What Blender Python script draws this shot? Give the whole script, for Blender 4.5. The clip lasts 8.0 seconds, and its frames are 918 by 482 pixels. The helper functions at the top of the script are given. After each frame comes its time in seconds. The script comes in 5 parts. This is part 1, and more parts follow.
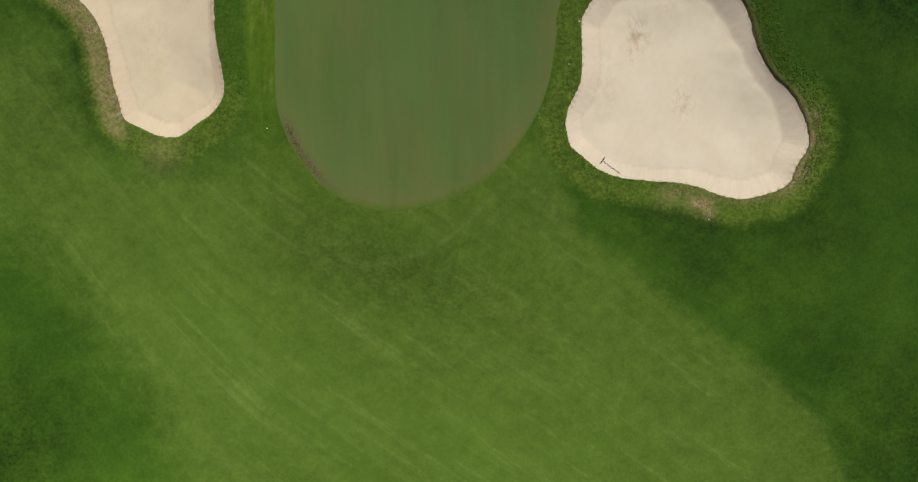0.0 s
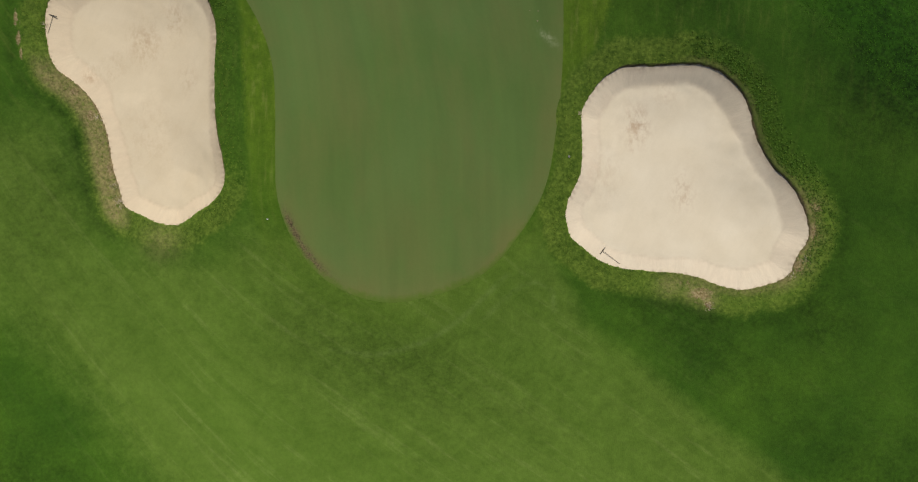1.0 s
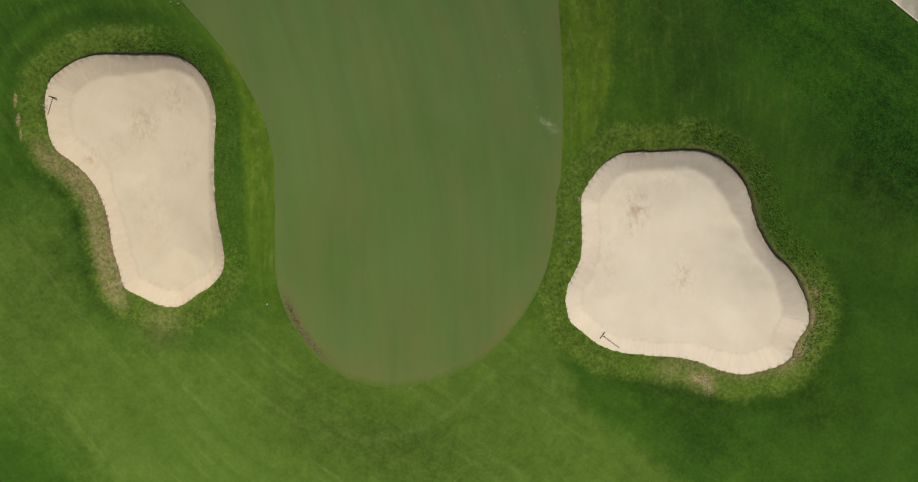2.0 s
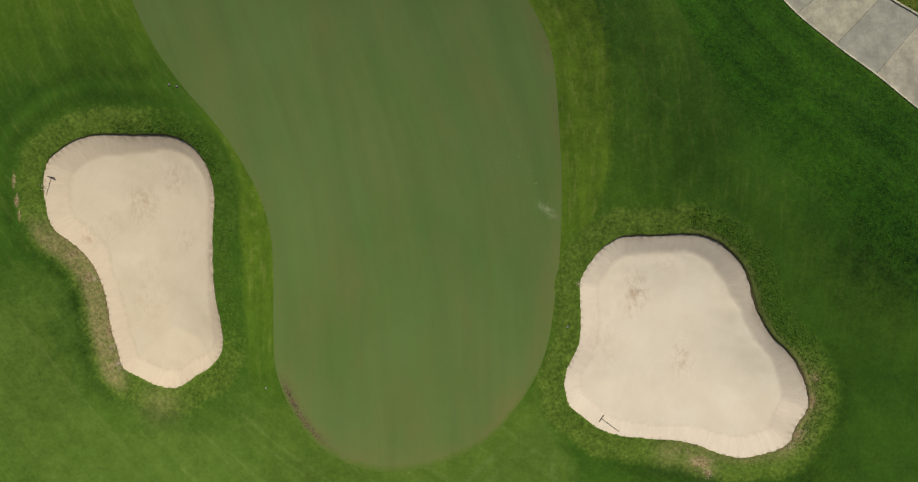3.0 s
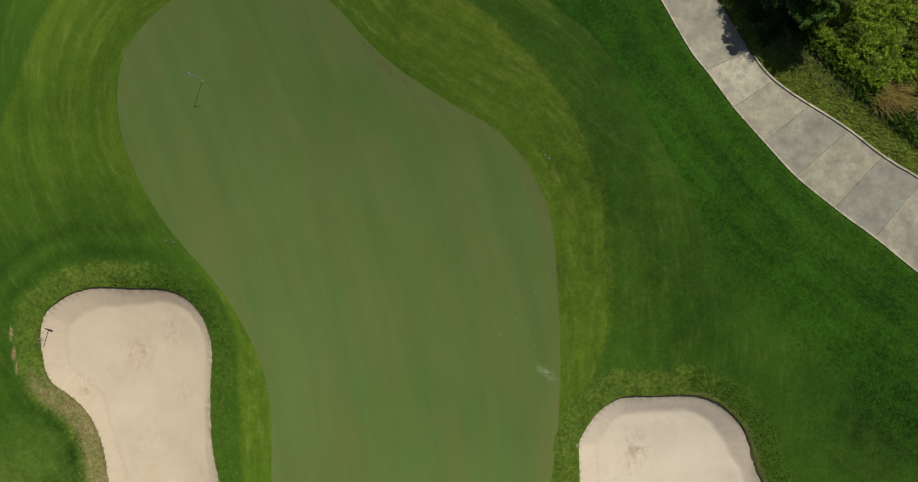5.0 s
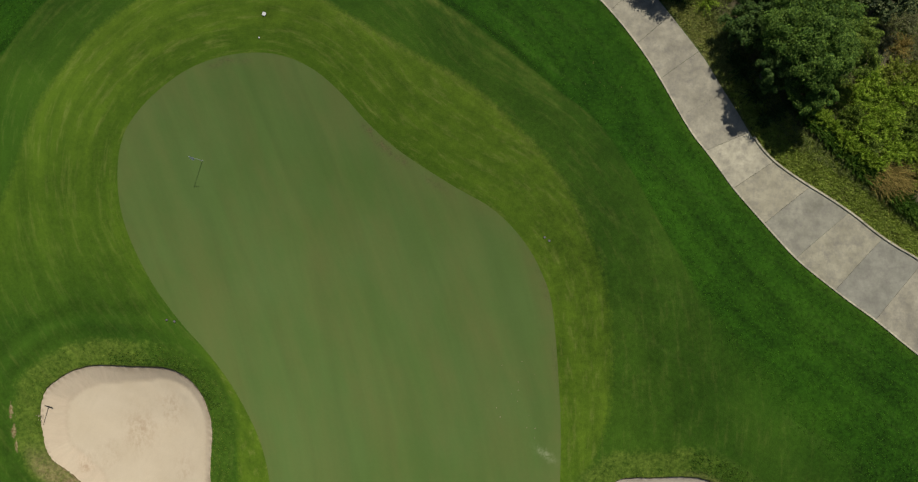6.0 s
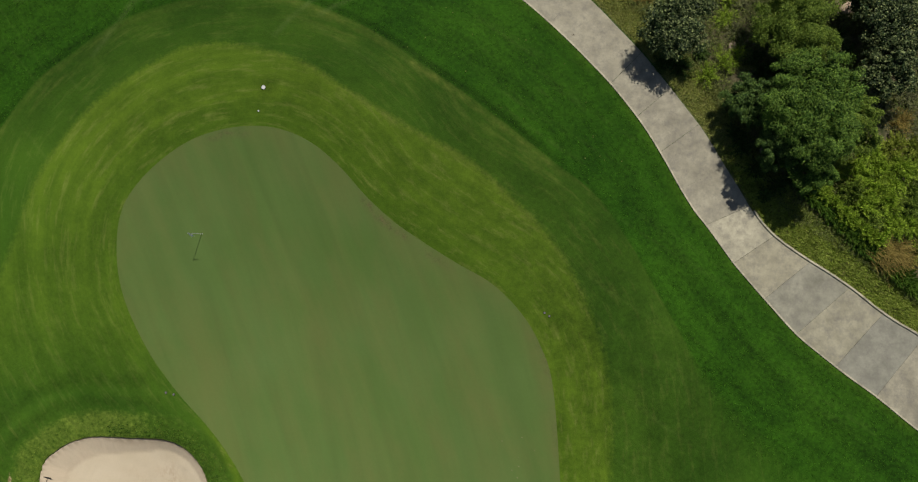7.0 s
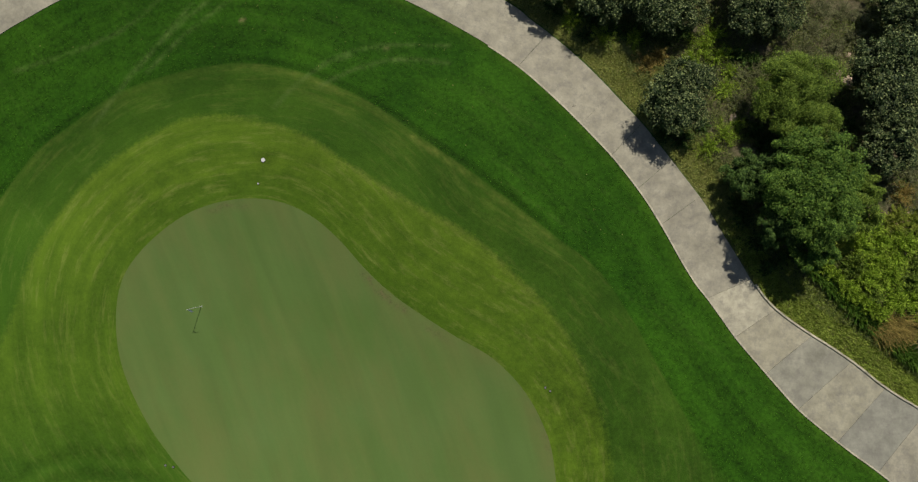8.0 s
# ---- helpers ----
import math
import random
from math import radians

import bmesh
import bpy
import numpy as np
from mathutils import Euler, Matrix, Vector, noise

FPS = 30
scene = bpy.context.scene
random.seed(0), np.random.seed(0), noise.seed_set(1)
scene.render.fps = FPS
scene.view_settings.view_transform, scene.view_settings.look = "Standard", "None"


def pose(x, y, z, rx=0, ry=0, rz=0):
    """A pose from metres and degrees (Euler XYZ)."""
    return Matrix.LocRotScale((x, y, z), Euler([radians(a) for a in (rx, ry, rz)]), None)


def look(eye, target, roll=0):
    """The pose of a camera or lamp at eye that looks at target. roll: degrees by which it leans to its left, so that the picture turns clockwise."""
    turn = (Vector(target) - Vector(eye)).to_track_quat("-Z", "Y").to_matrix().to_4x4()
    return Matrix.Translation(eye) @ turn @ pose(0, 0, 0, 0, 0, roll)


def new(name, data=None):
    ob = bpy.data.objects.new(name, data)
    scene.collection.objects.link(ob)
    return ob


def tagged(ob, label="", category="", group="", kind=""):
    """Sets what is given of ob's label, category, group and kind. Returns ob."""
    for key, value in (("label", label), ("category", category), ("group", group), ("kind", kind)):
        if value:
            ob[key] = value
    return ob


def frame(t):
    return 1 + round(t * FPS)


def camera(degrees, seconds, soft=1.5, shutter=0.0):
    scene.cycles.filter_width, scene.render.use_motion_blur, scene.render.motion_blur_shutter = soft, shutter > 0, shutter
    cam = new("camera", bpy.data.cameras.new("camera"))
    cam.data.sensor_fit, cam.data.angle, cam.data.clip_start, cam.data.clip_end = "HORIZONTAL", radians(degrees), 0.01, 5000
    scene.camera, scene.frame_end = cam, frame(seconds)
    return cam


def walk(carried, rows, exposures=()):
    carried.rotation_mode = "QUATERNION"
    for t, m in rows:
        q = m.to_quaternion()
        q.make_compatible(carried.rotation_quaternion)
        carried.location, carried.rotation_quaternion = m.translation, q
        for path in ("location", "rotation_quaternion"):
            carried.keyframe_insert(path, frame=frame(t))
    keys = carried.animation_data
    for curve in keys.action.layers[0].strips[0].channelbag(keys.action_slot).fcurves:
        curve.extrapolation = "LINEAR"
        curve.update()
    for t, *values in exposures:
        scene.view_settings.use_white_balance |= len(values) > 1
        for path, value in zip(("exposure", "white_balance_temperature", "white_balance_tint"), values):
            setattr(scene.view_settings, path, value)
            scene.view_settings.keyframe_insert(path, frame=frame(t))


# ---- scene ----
import mathutils.geometry

cam = camera(68.0, 8.0, 1.25)
ROWS = [
    (0.0, 0.291, 0.531, 42.093, -0.223, 0.385, 0.232),
    (0.5, 0.254, 3.219, 42.111, -0.199, 0.377, 0.221),
    (1.0, 0.256, 6.052, 42.118, -0.134, 0.383, 0.212),
    (1.5, 0.258, 8.627, 42.102, -0.095, 0.397, 0.190),
    (3.0, 0.393, 16.290, 42.045, 0.033, 0.472, 0.075),
    (3.5, 0.443, 18.638, 42.021, 0.063, 0.475, 0.045),
    (4.0, 0.467, 21.168, 41.973, 0.089, 0.469, -0.004),
    (4.5, 0.483, 23.530, 41.929, 0.110, 0.464, -0.016),
    (6.0, 0.481, 30.788, 41.952, 0.280, 0.461, -0.110),
    (6.5, 0.498, 33.009, 41.924, 0.298, 0.467, -0.128),
    (7.0, 0.499, 35.253, 41.895, 0.356, 0.453, -0.151),
    (7.5, 0.509, 37.419, 41.840, 0.492, 0.468, -0.183),
    (8.0, 0.520, 39.621, 41.801, 0.478, 0.489, -0.233),
]
walk(cam, [(t, pose(x, y, z, rx, ry, rz)) for t, x, y, z, rx, ry, rz in ROWS],
     [(0.0, 0.05), (1.5, 0.05), (3.5, 0.0), (6.0, -0.1), (8.0, -0.05)])

# ---- light ----
SUN_AZIMUTH, SUN_HEIGHT = radians(17.5), radians(51.0)
world = bpy.data.worlds.new("sky")
scene.world = world
world.use_nodes = True
sky = world.node_tree.nodes.new("ShaderNodeTexSky")
sky.sky_type = "NISHITA"
sky.sun_disc = False
sky.sun_elevation = SUN_HEIGHT
sky.sun_rotation = SUN_AZIMUTH
background = world.node_tree.nodes["Background"]
background.inputs["Strength"].default_value = 0.048
world.node_tree.links.new(sky.outputs["Color"], background.inputs["Color"])
to_sun = Vector((math.sin(SUN_AZIMUTH) * math.cos(SUN_HEIGHT), math.cos(SUN_AZIMUTH) * math.cos(SUN_HEIGHT), math.sin(SUN_HEIGHT)))
sun = new("sun", bpy.data.lights.new("sun", "SUN"))
sun.data.energy, sun.data.angle, sun.data.color = 4.15, radians(0.6), (1.0, 0.94, 0.84)
sun.matrix_world = look(to_sun * 100, (0, 0, 0))

# ---- plan ----
KNOLLS = [-0.00, -0.01, 0.00, 0.09, 0.12, 0.06, 0.05, 0.08, 0.03, -0.04, -0.20, -0.19, 0.07, 0.22, 0.12, 0.08, 0.23, 0.12, -0.00, -0.53, -0.58, -0.20, -0.65, -0.19, -0.13, 0.09, 0.13, 0.44, 0.19, -0.74, 1.34, 0.87, 0.01, 0.01, 0.37, 0.09, -0.12, -0.51, -1.91, 0.84, 0.91, -0.92, 0.23, 0.92, 0.22, -0.64, -0.24, 0.88, 0.00, -0.78, 1.35, 1.26, -0.34, 0.21, -0.31, 0.06, 0.29, -1.17, 0.63, -0.11, -0.87, 0.25, 0.55, -0.09, -0.24, -0.40, 0.48, 2.35, -0.81, 0.65, 0.62, -0.03, -0.01, 0.00, 0.06, -0.14, -0.88, -1.25, 0.84, -0.71, -0.57, 0.00, 0.00, -0.07, -0.47, -0.93, -0.76, -0.40, -0.70, -0.26]
BUNKER_WEST = [(-22.96, 23.17), (-20.73, 23.12), (-18.60, 23.08), (-17.20, 22.60), (-16.16, 21.59), (-15.58, 20.35), 
    (-15.38, 19.24), (-15.44, 17.91), (-15.52, 16.12), (-15.45, 14.32), (-15.26, 12.74), (-14.94, 11.39), (-14.73, 10.27), 
    (-14.85, 9.26), (-15.54, 8.37), (-16.65, 7.69), (-17.86, 6.93), (-19.19, 6.99), (-20.39, 7.50), (-21.57, 8.12), 
    (-21.99, 9.37), (-22.32, 10.29), (-22.53, 11.21), (-22.77, 12.47), (-23.09, 13.51), (-23.57, 14.54), (-24.25, 15.46), 
    (-25.15, 16.25), (-26.03, 16.93), (-26.52, 17.84), (-26.73, 19.09), (-26.75, 20.33), (-26.44, 21.46), (-25.56, 22.24), 
    (-24.38, 22.88)]
BUNKER_EAST = [(10.17, 16.70), (11.75, 16.75), (13.36, 16.81), (14.50, 16.77), (15.65, 16.37), (16.69, 15.56), 
    (17.41, 14.53), (17.86, 13.26), (18.22, 12.10), (19.02, 10.71), (20.18, 9.54), (20.90, 8.38), (21.29, 7.10), 
    (21.28, 6.16), (20.68, 5.09), (20.15, 3.90), (18.80, 3.29), (17.42, 3.01), (16.03, 3.26), (14.63, 3.79), 
    (13.21, 4.02), (11.55, 4.13), (9.88, 4.34), (8.68, 4.77), (7.71, 5.49), (6.86, 6.20), (6.53, 7.15), (6.54, 8.21), 
    (6.93, 9.15), (7.35, 10.09), (7.45, 11.38), (7.41, 12.78), (7.35, 13.71), (7.81, 14.76), (8.62, 15.81), 
    (9.43, 16.40)]
GREEN = [(6.19, 21.03), (5.78, 26.64), (5.10, 29.08), (3.89, 31.18), (2.14, 32.94), (0.03, 34.18), (-2.10, 35.53), 
    (-3.87, 36.78), (-5.47, 38.27), (-6.89, 39.88), (-8.51, 41.33), (-10.35, 42.28), (-12.22, 42.63), (-14.47, 42.47), 
    (-16.71, 41.71), (-18.74, 40.27), (-20.20, 38.63), (-20.91, 36.99), (-21.07, 34.80), (-20.78, 32.62), (-20.00, 30.44), 
    (-18.78, 28.06), (-17.19, 25.85), (-15.72, 24.21), (-14.42, 22.58), (-13.27, 20.81), (-12.16, 18.73), (-11.50, 16.51), 
    (-11.30, 13.97), (-11.28, 11.10), (-11.22, 8.95), (-10.75, 7.16), (-9.85, 5.37), (-8.48, 3.76), (-6.61, 2.66), 
    (-4.45, 2.17), (-2.30, 2.43), (-0.16, 3.09), (1.98, 4.35), (3.75, 6.50), (4.81, 8.29), (5.43, 10.07), (5.77, 12.19), 
    (6.07, 14.66), (6.22, 17.82), (6.20, 20.97)]
PATH_INNER = [(-36.00, 46.50), (-32.00, 50.40), (-28.42, 52.95), (-26.57, 54.03), (-24.56, 55.11), (-21.00, 56.70), 
    (-16.00, 57.90), (-10.50, 57.80), (-6.50, 56.60), (-3.28, 55.31), (-0.68, 53.96), (1.90, 52.41), (3.91, 50.98), 
    (5.53, 49.52), (7.12, 47.93), (8.36, 46.59), (9.58, 45.23), (10.80, 43.66), (11.84, 42.14), (12.87, 40.34), 
    (13.71, 38.74), (14.54, 37.32), (15.21, 36.44), (16.04, 35.22), (16.78, 34.11), (17.83, 32.80), (18.96, 31.43), 
    (20.27, 29.93), (21.77, 28.64), (23.28, 27.44), (24.87, 26.28), (27.34, 24.26), (31.00, 21.50), (36.00, 18.00)]
PATH_OUTER = [(-37.80, 48.80), (-33.60, 53.00), (-29.90, 55.60), (-27.90, 56.80), (-25.80, 57.90), (-21.80, 59.50), 
    (-16.20, 60.80), (-9.80, 60.80), (-3.90, 59.30), (3.08, 55.52), (4.75, 54.20), (5.85, 53.32), (7.48, 51.83), 
    (8.89, 50.33), (10.28, 48.70), (11.65, 47.07), (13.01, 45.22), (14.20, 43.57), (15.22, 42.12), (16.23, 40.33), 
    (17.07, 38.90), (18.05, 37.13), (18.88, 36.01), (19.88, 35.14), (21.06, 34.30), (22.40, 33.43), (23.75, 32.46), 
    (25.08, 31.36), (26.27, 30.53), (27.57, 29.74), (31.50, 27.00), (38.00, 22.50)]
FRINGE_NORTH = [(-27.81, 35.41), (-26.29, 39.43), (-23.72, 43.07), (-21.13, 45.32), (-17.41, 47.39), (-14.80, 47.82), 
    (-12.56, 47.48), (-9.21, 46.42), (-6.28, 44.46), (-2.74, 42.30), (0.73, 40.37), (4.22, 37.22), (6.31, 34.76), 
    (7.67, 31.99), (8.82, 28.57)]
CUT_NORTH = [(-28.56, 42.73), (-26.33, 45.58), (-24.10, 47.28), (-21.13, 49.27), (-17.43, 50.50), (-13.74, 51.07), 
    (-10.78, 50.76), (-7.83, 49.76), (-4.90, 48.22), (-2.05, 46.18), (0.75, 44.22), (3.54, 42.12), (6.01, 40.19), 
    (8.48, 38.24), (10.21, 35.77), (11.54, 33.35), (13.15, 30.28)]

# ---- small tools ----
def step(a, b, v):
    k = np.clip((np.asarray(v, float) - a) / (b - a), 0, 1)
    return k * k * (3 - 2 * k)


def spline(points, per=6, closed=True):
    """A smooth line through control points."""
    p = np.array(points, float)
    n = len(p)
    out = []
    for i in range(n if closed else n - 1):
        if closed:
            a, b, c, d = p[i - 1], p[i], p[(i + 1) % n], p[(i + 2) % n]
        else:
            a, b, c, d = p[max(i - 1, 0)], p[i], p[i + 1], p[min(i + 2, n - 1)]
        for k in range(per):
            u = k / per
            out.append(0.5 * (2 * b + (c - a) * u + (2 * a - 5 * b + 4 * c - d) * u * u + (3 * b - a - 3 * c + d) * u ** 3))
    if not closed:
        out.append(p[-1])
    return np.array(out)


def near(points, line, closed=True):
    """Distance from points to a line, and how far along it the nearest place lies."""
    a = np.array(line)
    b = np.roll(a, -1, 0) if closed else a[1:]
    a = a if closed else a[:-1]
    d = b - a
    size = np.hypot(d[:, 0], d[:, 1])
    start = np.concatenate([[0], np.cumsum(size)[:-1]])
    best, along = np.full(len(points), 1e9), np.zeros(len(points))
    for i in range(len(a)):
        r = points - a[i]
        u = np.clip((r @ d[i]) / max(size[i] ** 2, 1e-9), 0, 1)
        e = np.hypot(r[:, 0] - u * d[i, 0], r[:, 1] - u * d[i, 1])
        closer = e < best
        best[closer], along[closer] = e[closer], start[i] + u[closer] * size[i]
    return best, along


def inside(points, line):
    a = np.array(line)
    b = np.roll(a, -1, 0)
    odd = np.zeros(len(points), bool)
    x, y = points[:, 0], points[:, 1]
    for p, q in zip(a, b):
        cross = (p[1] > y) != (q[1] > y)
        if abs(q[1] - p[1]) > 1e-9:
            odd ^= cross & (x < p[0] + (y - p[1]) * (q[0] - p[0]) / (q[1] - p[1]))
    return odd


def depth_in(points, line):
    """Signed distance: positive inside a closed line."""
    d = near(points, line)[0]
    return np.where(inside(points, line), d, -d)


def wobble(points, scale, seed=0.0):
    return np.array([noise.noise((p[0] * scale + seed, p[1] * scale - seed, seed)) for p in points])


def terrain(points):
    """Height of the land: broad knolls on a 9 m raster, dying out far away."""
    points = np.asarray(points, float)
    z = np.zeros(len(points))
    k = 0
    for cy in range(-18, 64, 9):
        for cx in range(-36, 37, 9):
            z += KNOLLS[k] * np.exp(-((points[:, 0] - cx) ** 2 + (points[:, 1] - cy) ** 2) / 128.0)
            k += 1
    return z


def mesh_of(name, verts, faces, material, smooth=True):
    me = bpy.data.meshes.new(name)
    me.from_pydata([tuple(v) for v in verts], [], [tuple(int(i) for i in f) for f in faces])
    if material:
        me.materials.append(material)
    if smooth:
        me.polygons.foreach_set("use_smooth", [True] * len(me.polygons))
    me.update()
    return me


def part(name, bm, material, parent, label=""):
    """One mesh under a thing or a part, from a bmesh or a mesh."""
    if isinstance(bm, bmesh.types.BMesh):
        me = bpy.data.meshes.new(name)
        bm.to_mesh(me)
        bm.free()
        me.materials.append(material)
    else:
        me = bm
    ob = new(name, me)
    ob.parent = parent
    return tagged(ob, label)


def thing(name, m, label, category, group="", kind=""):
    ob = new(name)
    ob.matrix_world = m
    ob.empty_display_size = 0.2
    return tagged(ob, label, category, group, kind)


def tube(bm, a, b, r0, r1, sides=8):
    """A tapered rod from a to b, added to bm."""
    a, b = Vector(a), Vector(b)
    turn = (b - a).to_track_quat("Z", "Y").to_matrix()
    rings = []
    for c, r in ((a, r0), (b, r1)):
        rings.append([bm.verts.new(c + turn @ Vector((r * math.cos(6.2832 * i / sides), r * math.sin(6.2832 * i / sides), 0))) for i in range(sides)])
    for i in range(sides):
        bm.faces.new((rings[0][i], rings[0][(i + 1) % sides], rings[1][(i + 1) % sides], rings[1][i]))
    bm.faces.new(rings[0][::-1])
    bm.faces.new(rings[1])


def block(bm, size, m):
    """A box with softened edges, added to bm."""
    made = bmesh.ops.create_cube(bm, size=1, matrix=m @ Matrix.Diagonal((*size, 1)))["verts"]
    edges = {e for v in made for e in v.link_edges}
    bmesh.ops.bevel(bm, geom=list(edges), offset=min(size) * 0.2, segments=2, affect="EDGES")


def filled(line, gap, margin):
    """A flat mesh inside a closed line: places and triangles."""
    lo, hi = line.min(0), line.max(0)
    gx, gy = np.meshgrid(np.arange(lo[0], hi[0], gap), np.arange(lo[1], hi[1], gap))
    grid = np.stack([gx.ravel() + (np.arange(gx.size) // gx.shape[1] % 2) * gap * 0.5, gy.ravel()], 1)
    grid = grid[depth_in(grid, line) > margin]
    pts = [Vector(p) for p in np.concatenate([line, grid])]
    n = len(line)
    v, _, f, *_ = mathutils.geometry.delaunay_2d_cdt(pts, [(i, (i + 1) % n) for i in range(n)], [], 1, 1e-5)
    return np.array([(p.x, p.y) for p in v]), [tuple(t) for t in f]


# ---- materials ----
class Nodes:
    def __init__(self, name):
        self.m = bpy.data.materials.new(name)
        self.m.use_nodes = True
        self.t = self.m.node_tree
        self.bsdf = self.t.nodes["Principled BSDF"]
        self.bsdf.inputs["Specular IOR Level"].default_value = 0.25

    def put(self, socket, v):
        if isinstance(v, bpy.types.NodeSocket):
            self.t.links.new(v, socket)
        else:
            socket.default_value = (*v, 1) if isinstance(v, tuple) and len(v) == 3 and socket.type == "RGBA" else v

    def where(self):
        return self.t.nodes.new("ShaderNodeNewGeometry").outputs["Position"]

    def local(self):
        return self.t.nodes.new("ShaderNodeTexCoord").outputs["Object"]

    def attribute(self, name):
        n = self.t.nodes.new("ShaderNodeAttribute")
        n.attribute_name = name
        return n

    def split(self, v):
        n = self.t.nodes.new("ShaderNodeSeparateXYZ")
        self.put(n.inputs[0], v)
        return n.outputs

    def scaled(self, v, scale, turn=0.0):
        """v turned about z, then scaled."""
        if turn:
            r = self.t.nodes.new("ShaderNodeMapping")
            self.put(r.inputs["Vector"], v)
            r.inputs["Rotation"].default_value = (0, 0, turn)
            v = r.outputs[0]
        n = self.t.nodes.new("ShaderNodeMapping")
        self.put(n.inputs["Vector"], v)
        n.inputs["Scale"].default_value = scale
        return n.outputs[0]

    def noise(self, v, scale, detail=3, rough=0.55, lo=0.3, hi=0.7, a=0.0, b=1.0, warp=0.0):
        n = self.t.nodes.new("ShaderNodeTexNoise")
        self.put(n.inputs["Vector"], v)
        n.inputs["Scale"].default_value, n.inputs["Detail"].default_value, n.inputs["Roughness"].default_value = scale, detail, rough
        n.inputs["Distortion"].default_value = warp
        return self.range(n.outputs["Fac"], lo, hi, a, b)

    def cells(self, v, scale, out="Color"):
        n = self.t.nodes.new("ShaderNodeTexVoronoi")
        self.put(n.inputs["Vector"], v)
        n.inputs["Scale"].default_value = scale
        return n.outputs[out]

    def range(self, v, lo, hi, a, b):
        n = self.t.nodes.new("ShaderNodeMapRange")
        self.put(n.inputs[0], v)
        for i, x in enumerate((lo, hi, a, b)):
            self.put(n.inputs[1 + i], x)
        return n.outputs[0]

    def sum(self, op, a, b, clamp=False):
        n = self.t.nodes.new("ShaderNodeMath")
        n.operation, n.use_clamp = op, clamp
        self.put(n.inputs[0], a)
        self.put(n.inputs[1], b)
        return n.outputs[0]

    def mix(self, k, a, b, mode="MIX"):
        n = self.t.nodes.new("ShaderNodeMix")
        n.data_type, n.blend_type = "RGBA", mode
        self.put(n.inputs[0], k)
        self.put(n.inputs[6], a)
        self.put(n.inputs[7], b)
        return n.outputs[2]

    def times(self, colour, k):
        """Colour times a number."""
        n = self.t.nodes.new("ShaderNodeVectorMath")
        n.operation = "SCALE"
        self.put(n.inputs[0], colour)
        self.put(n.inputs["Scale"], k)
        return n.outputs[0]

    def random(self):
        return self.t.nodes.new("ShaderNodeNewGeometry").outputs["Random Per Island"]

    def each(self, out="Random"):
        return self.t.nodes.new("ShaderNodeObjectInfo").outputs[out]

    def bump(self, height, strength, distance):
        n = self.t.nodes.new("ShaderNodeBump")
        n.inputs["Strength"].default_value, n.inputs["Distance"].default_value = strength, distance
        self.put(n.inputs["Height"], height)
        self.put(self.bsdf.inputs["Normal"], n.outputs[0])

    def done(self, colour, rough=0.9, metal=0.0, matte=0.0):
        self.put(self.bsdf.inputs["Base Color"], colour)
        self.put(self.bsdf.inputs["Roughness"], rough)
        self.bsdf.inputs["Metallic"].default_value = metal
        self.bsdf.inputs["Diffuse Roughness"].default_value = matte
        return self.m


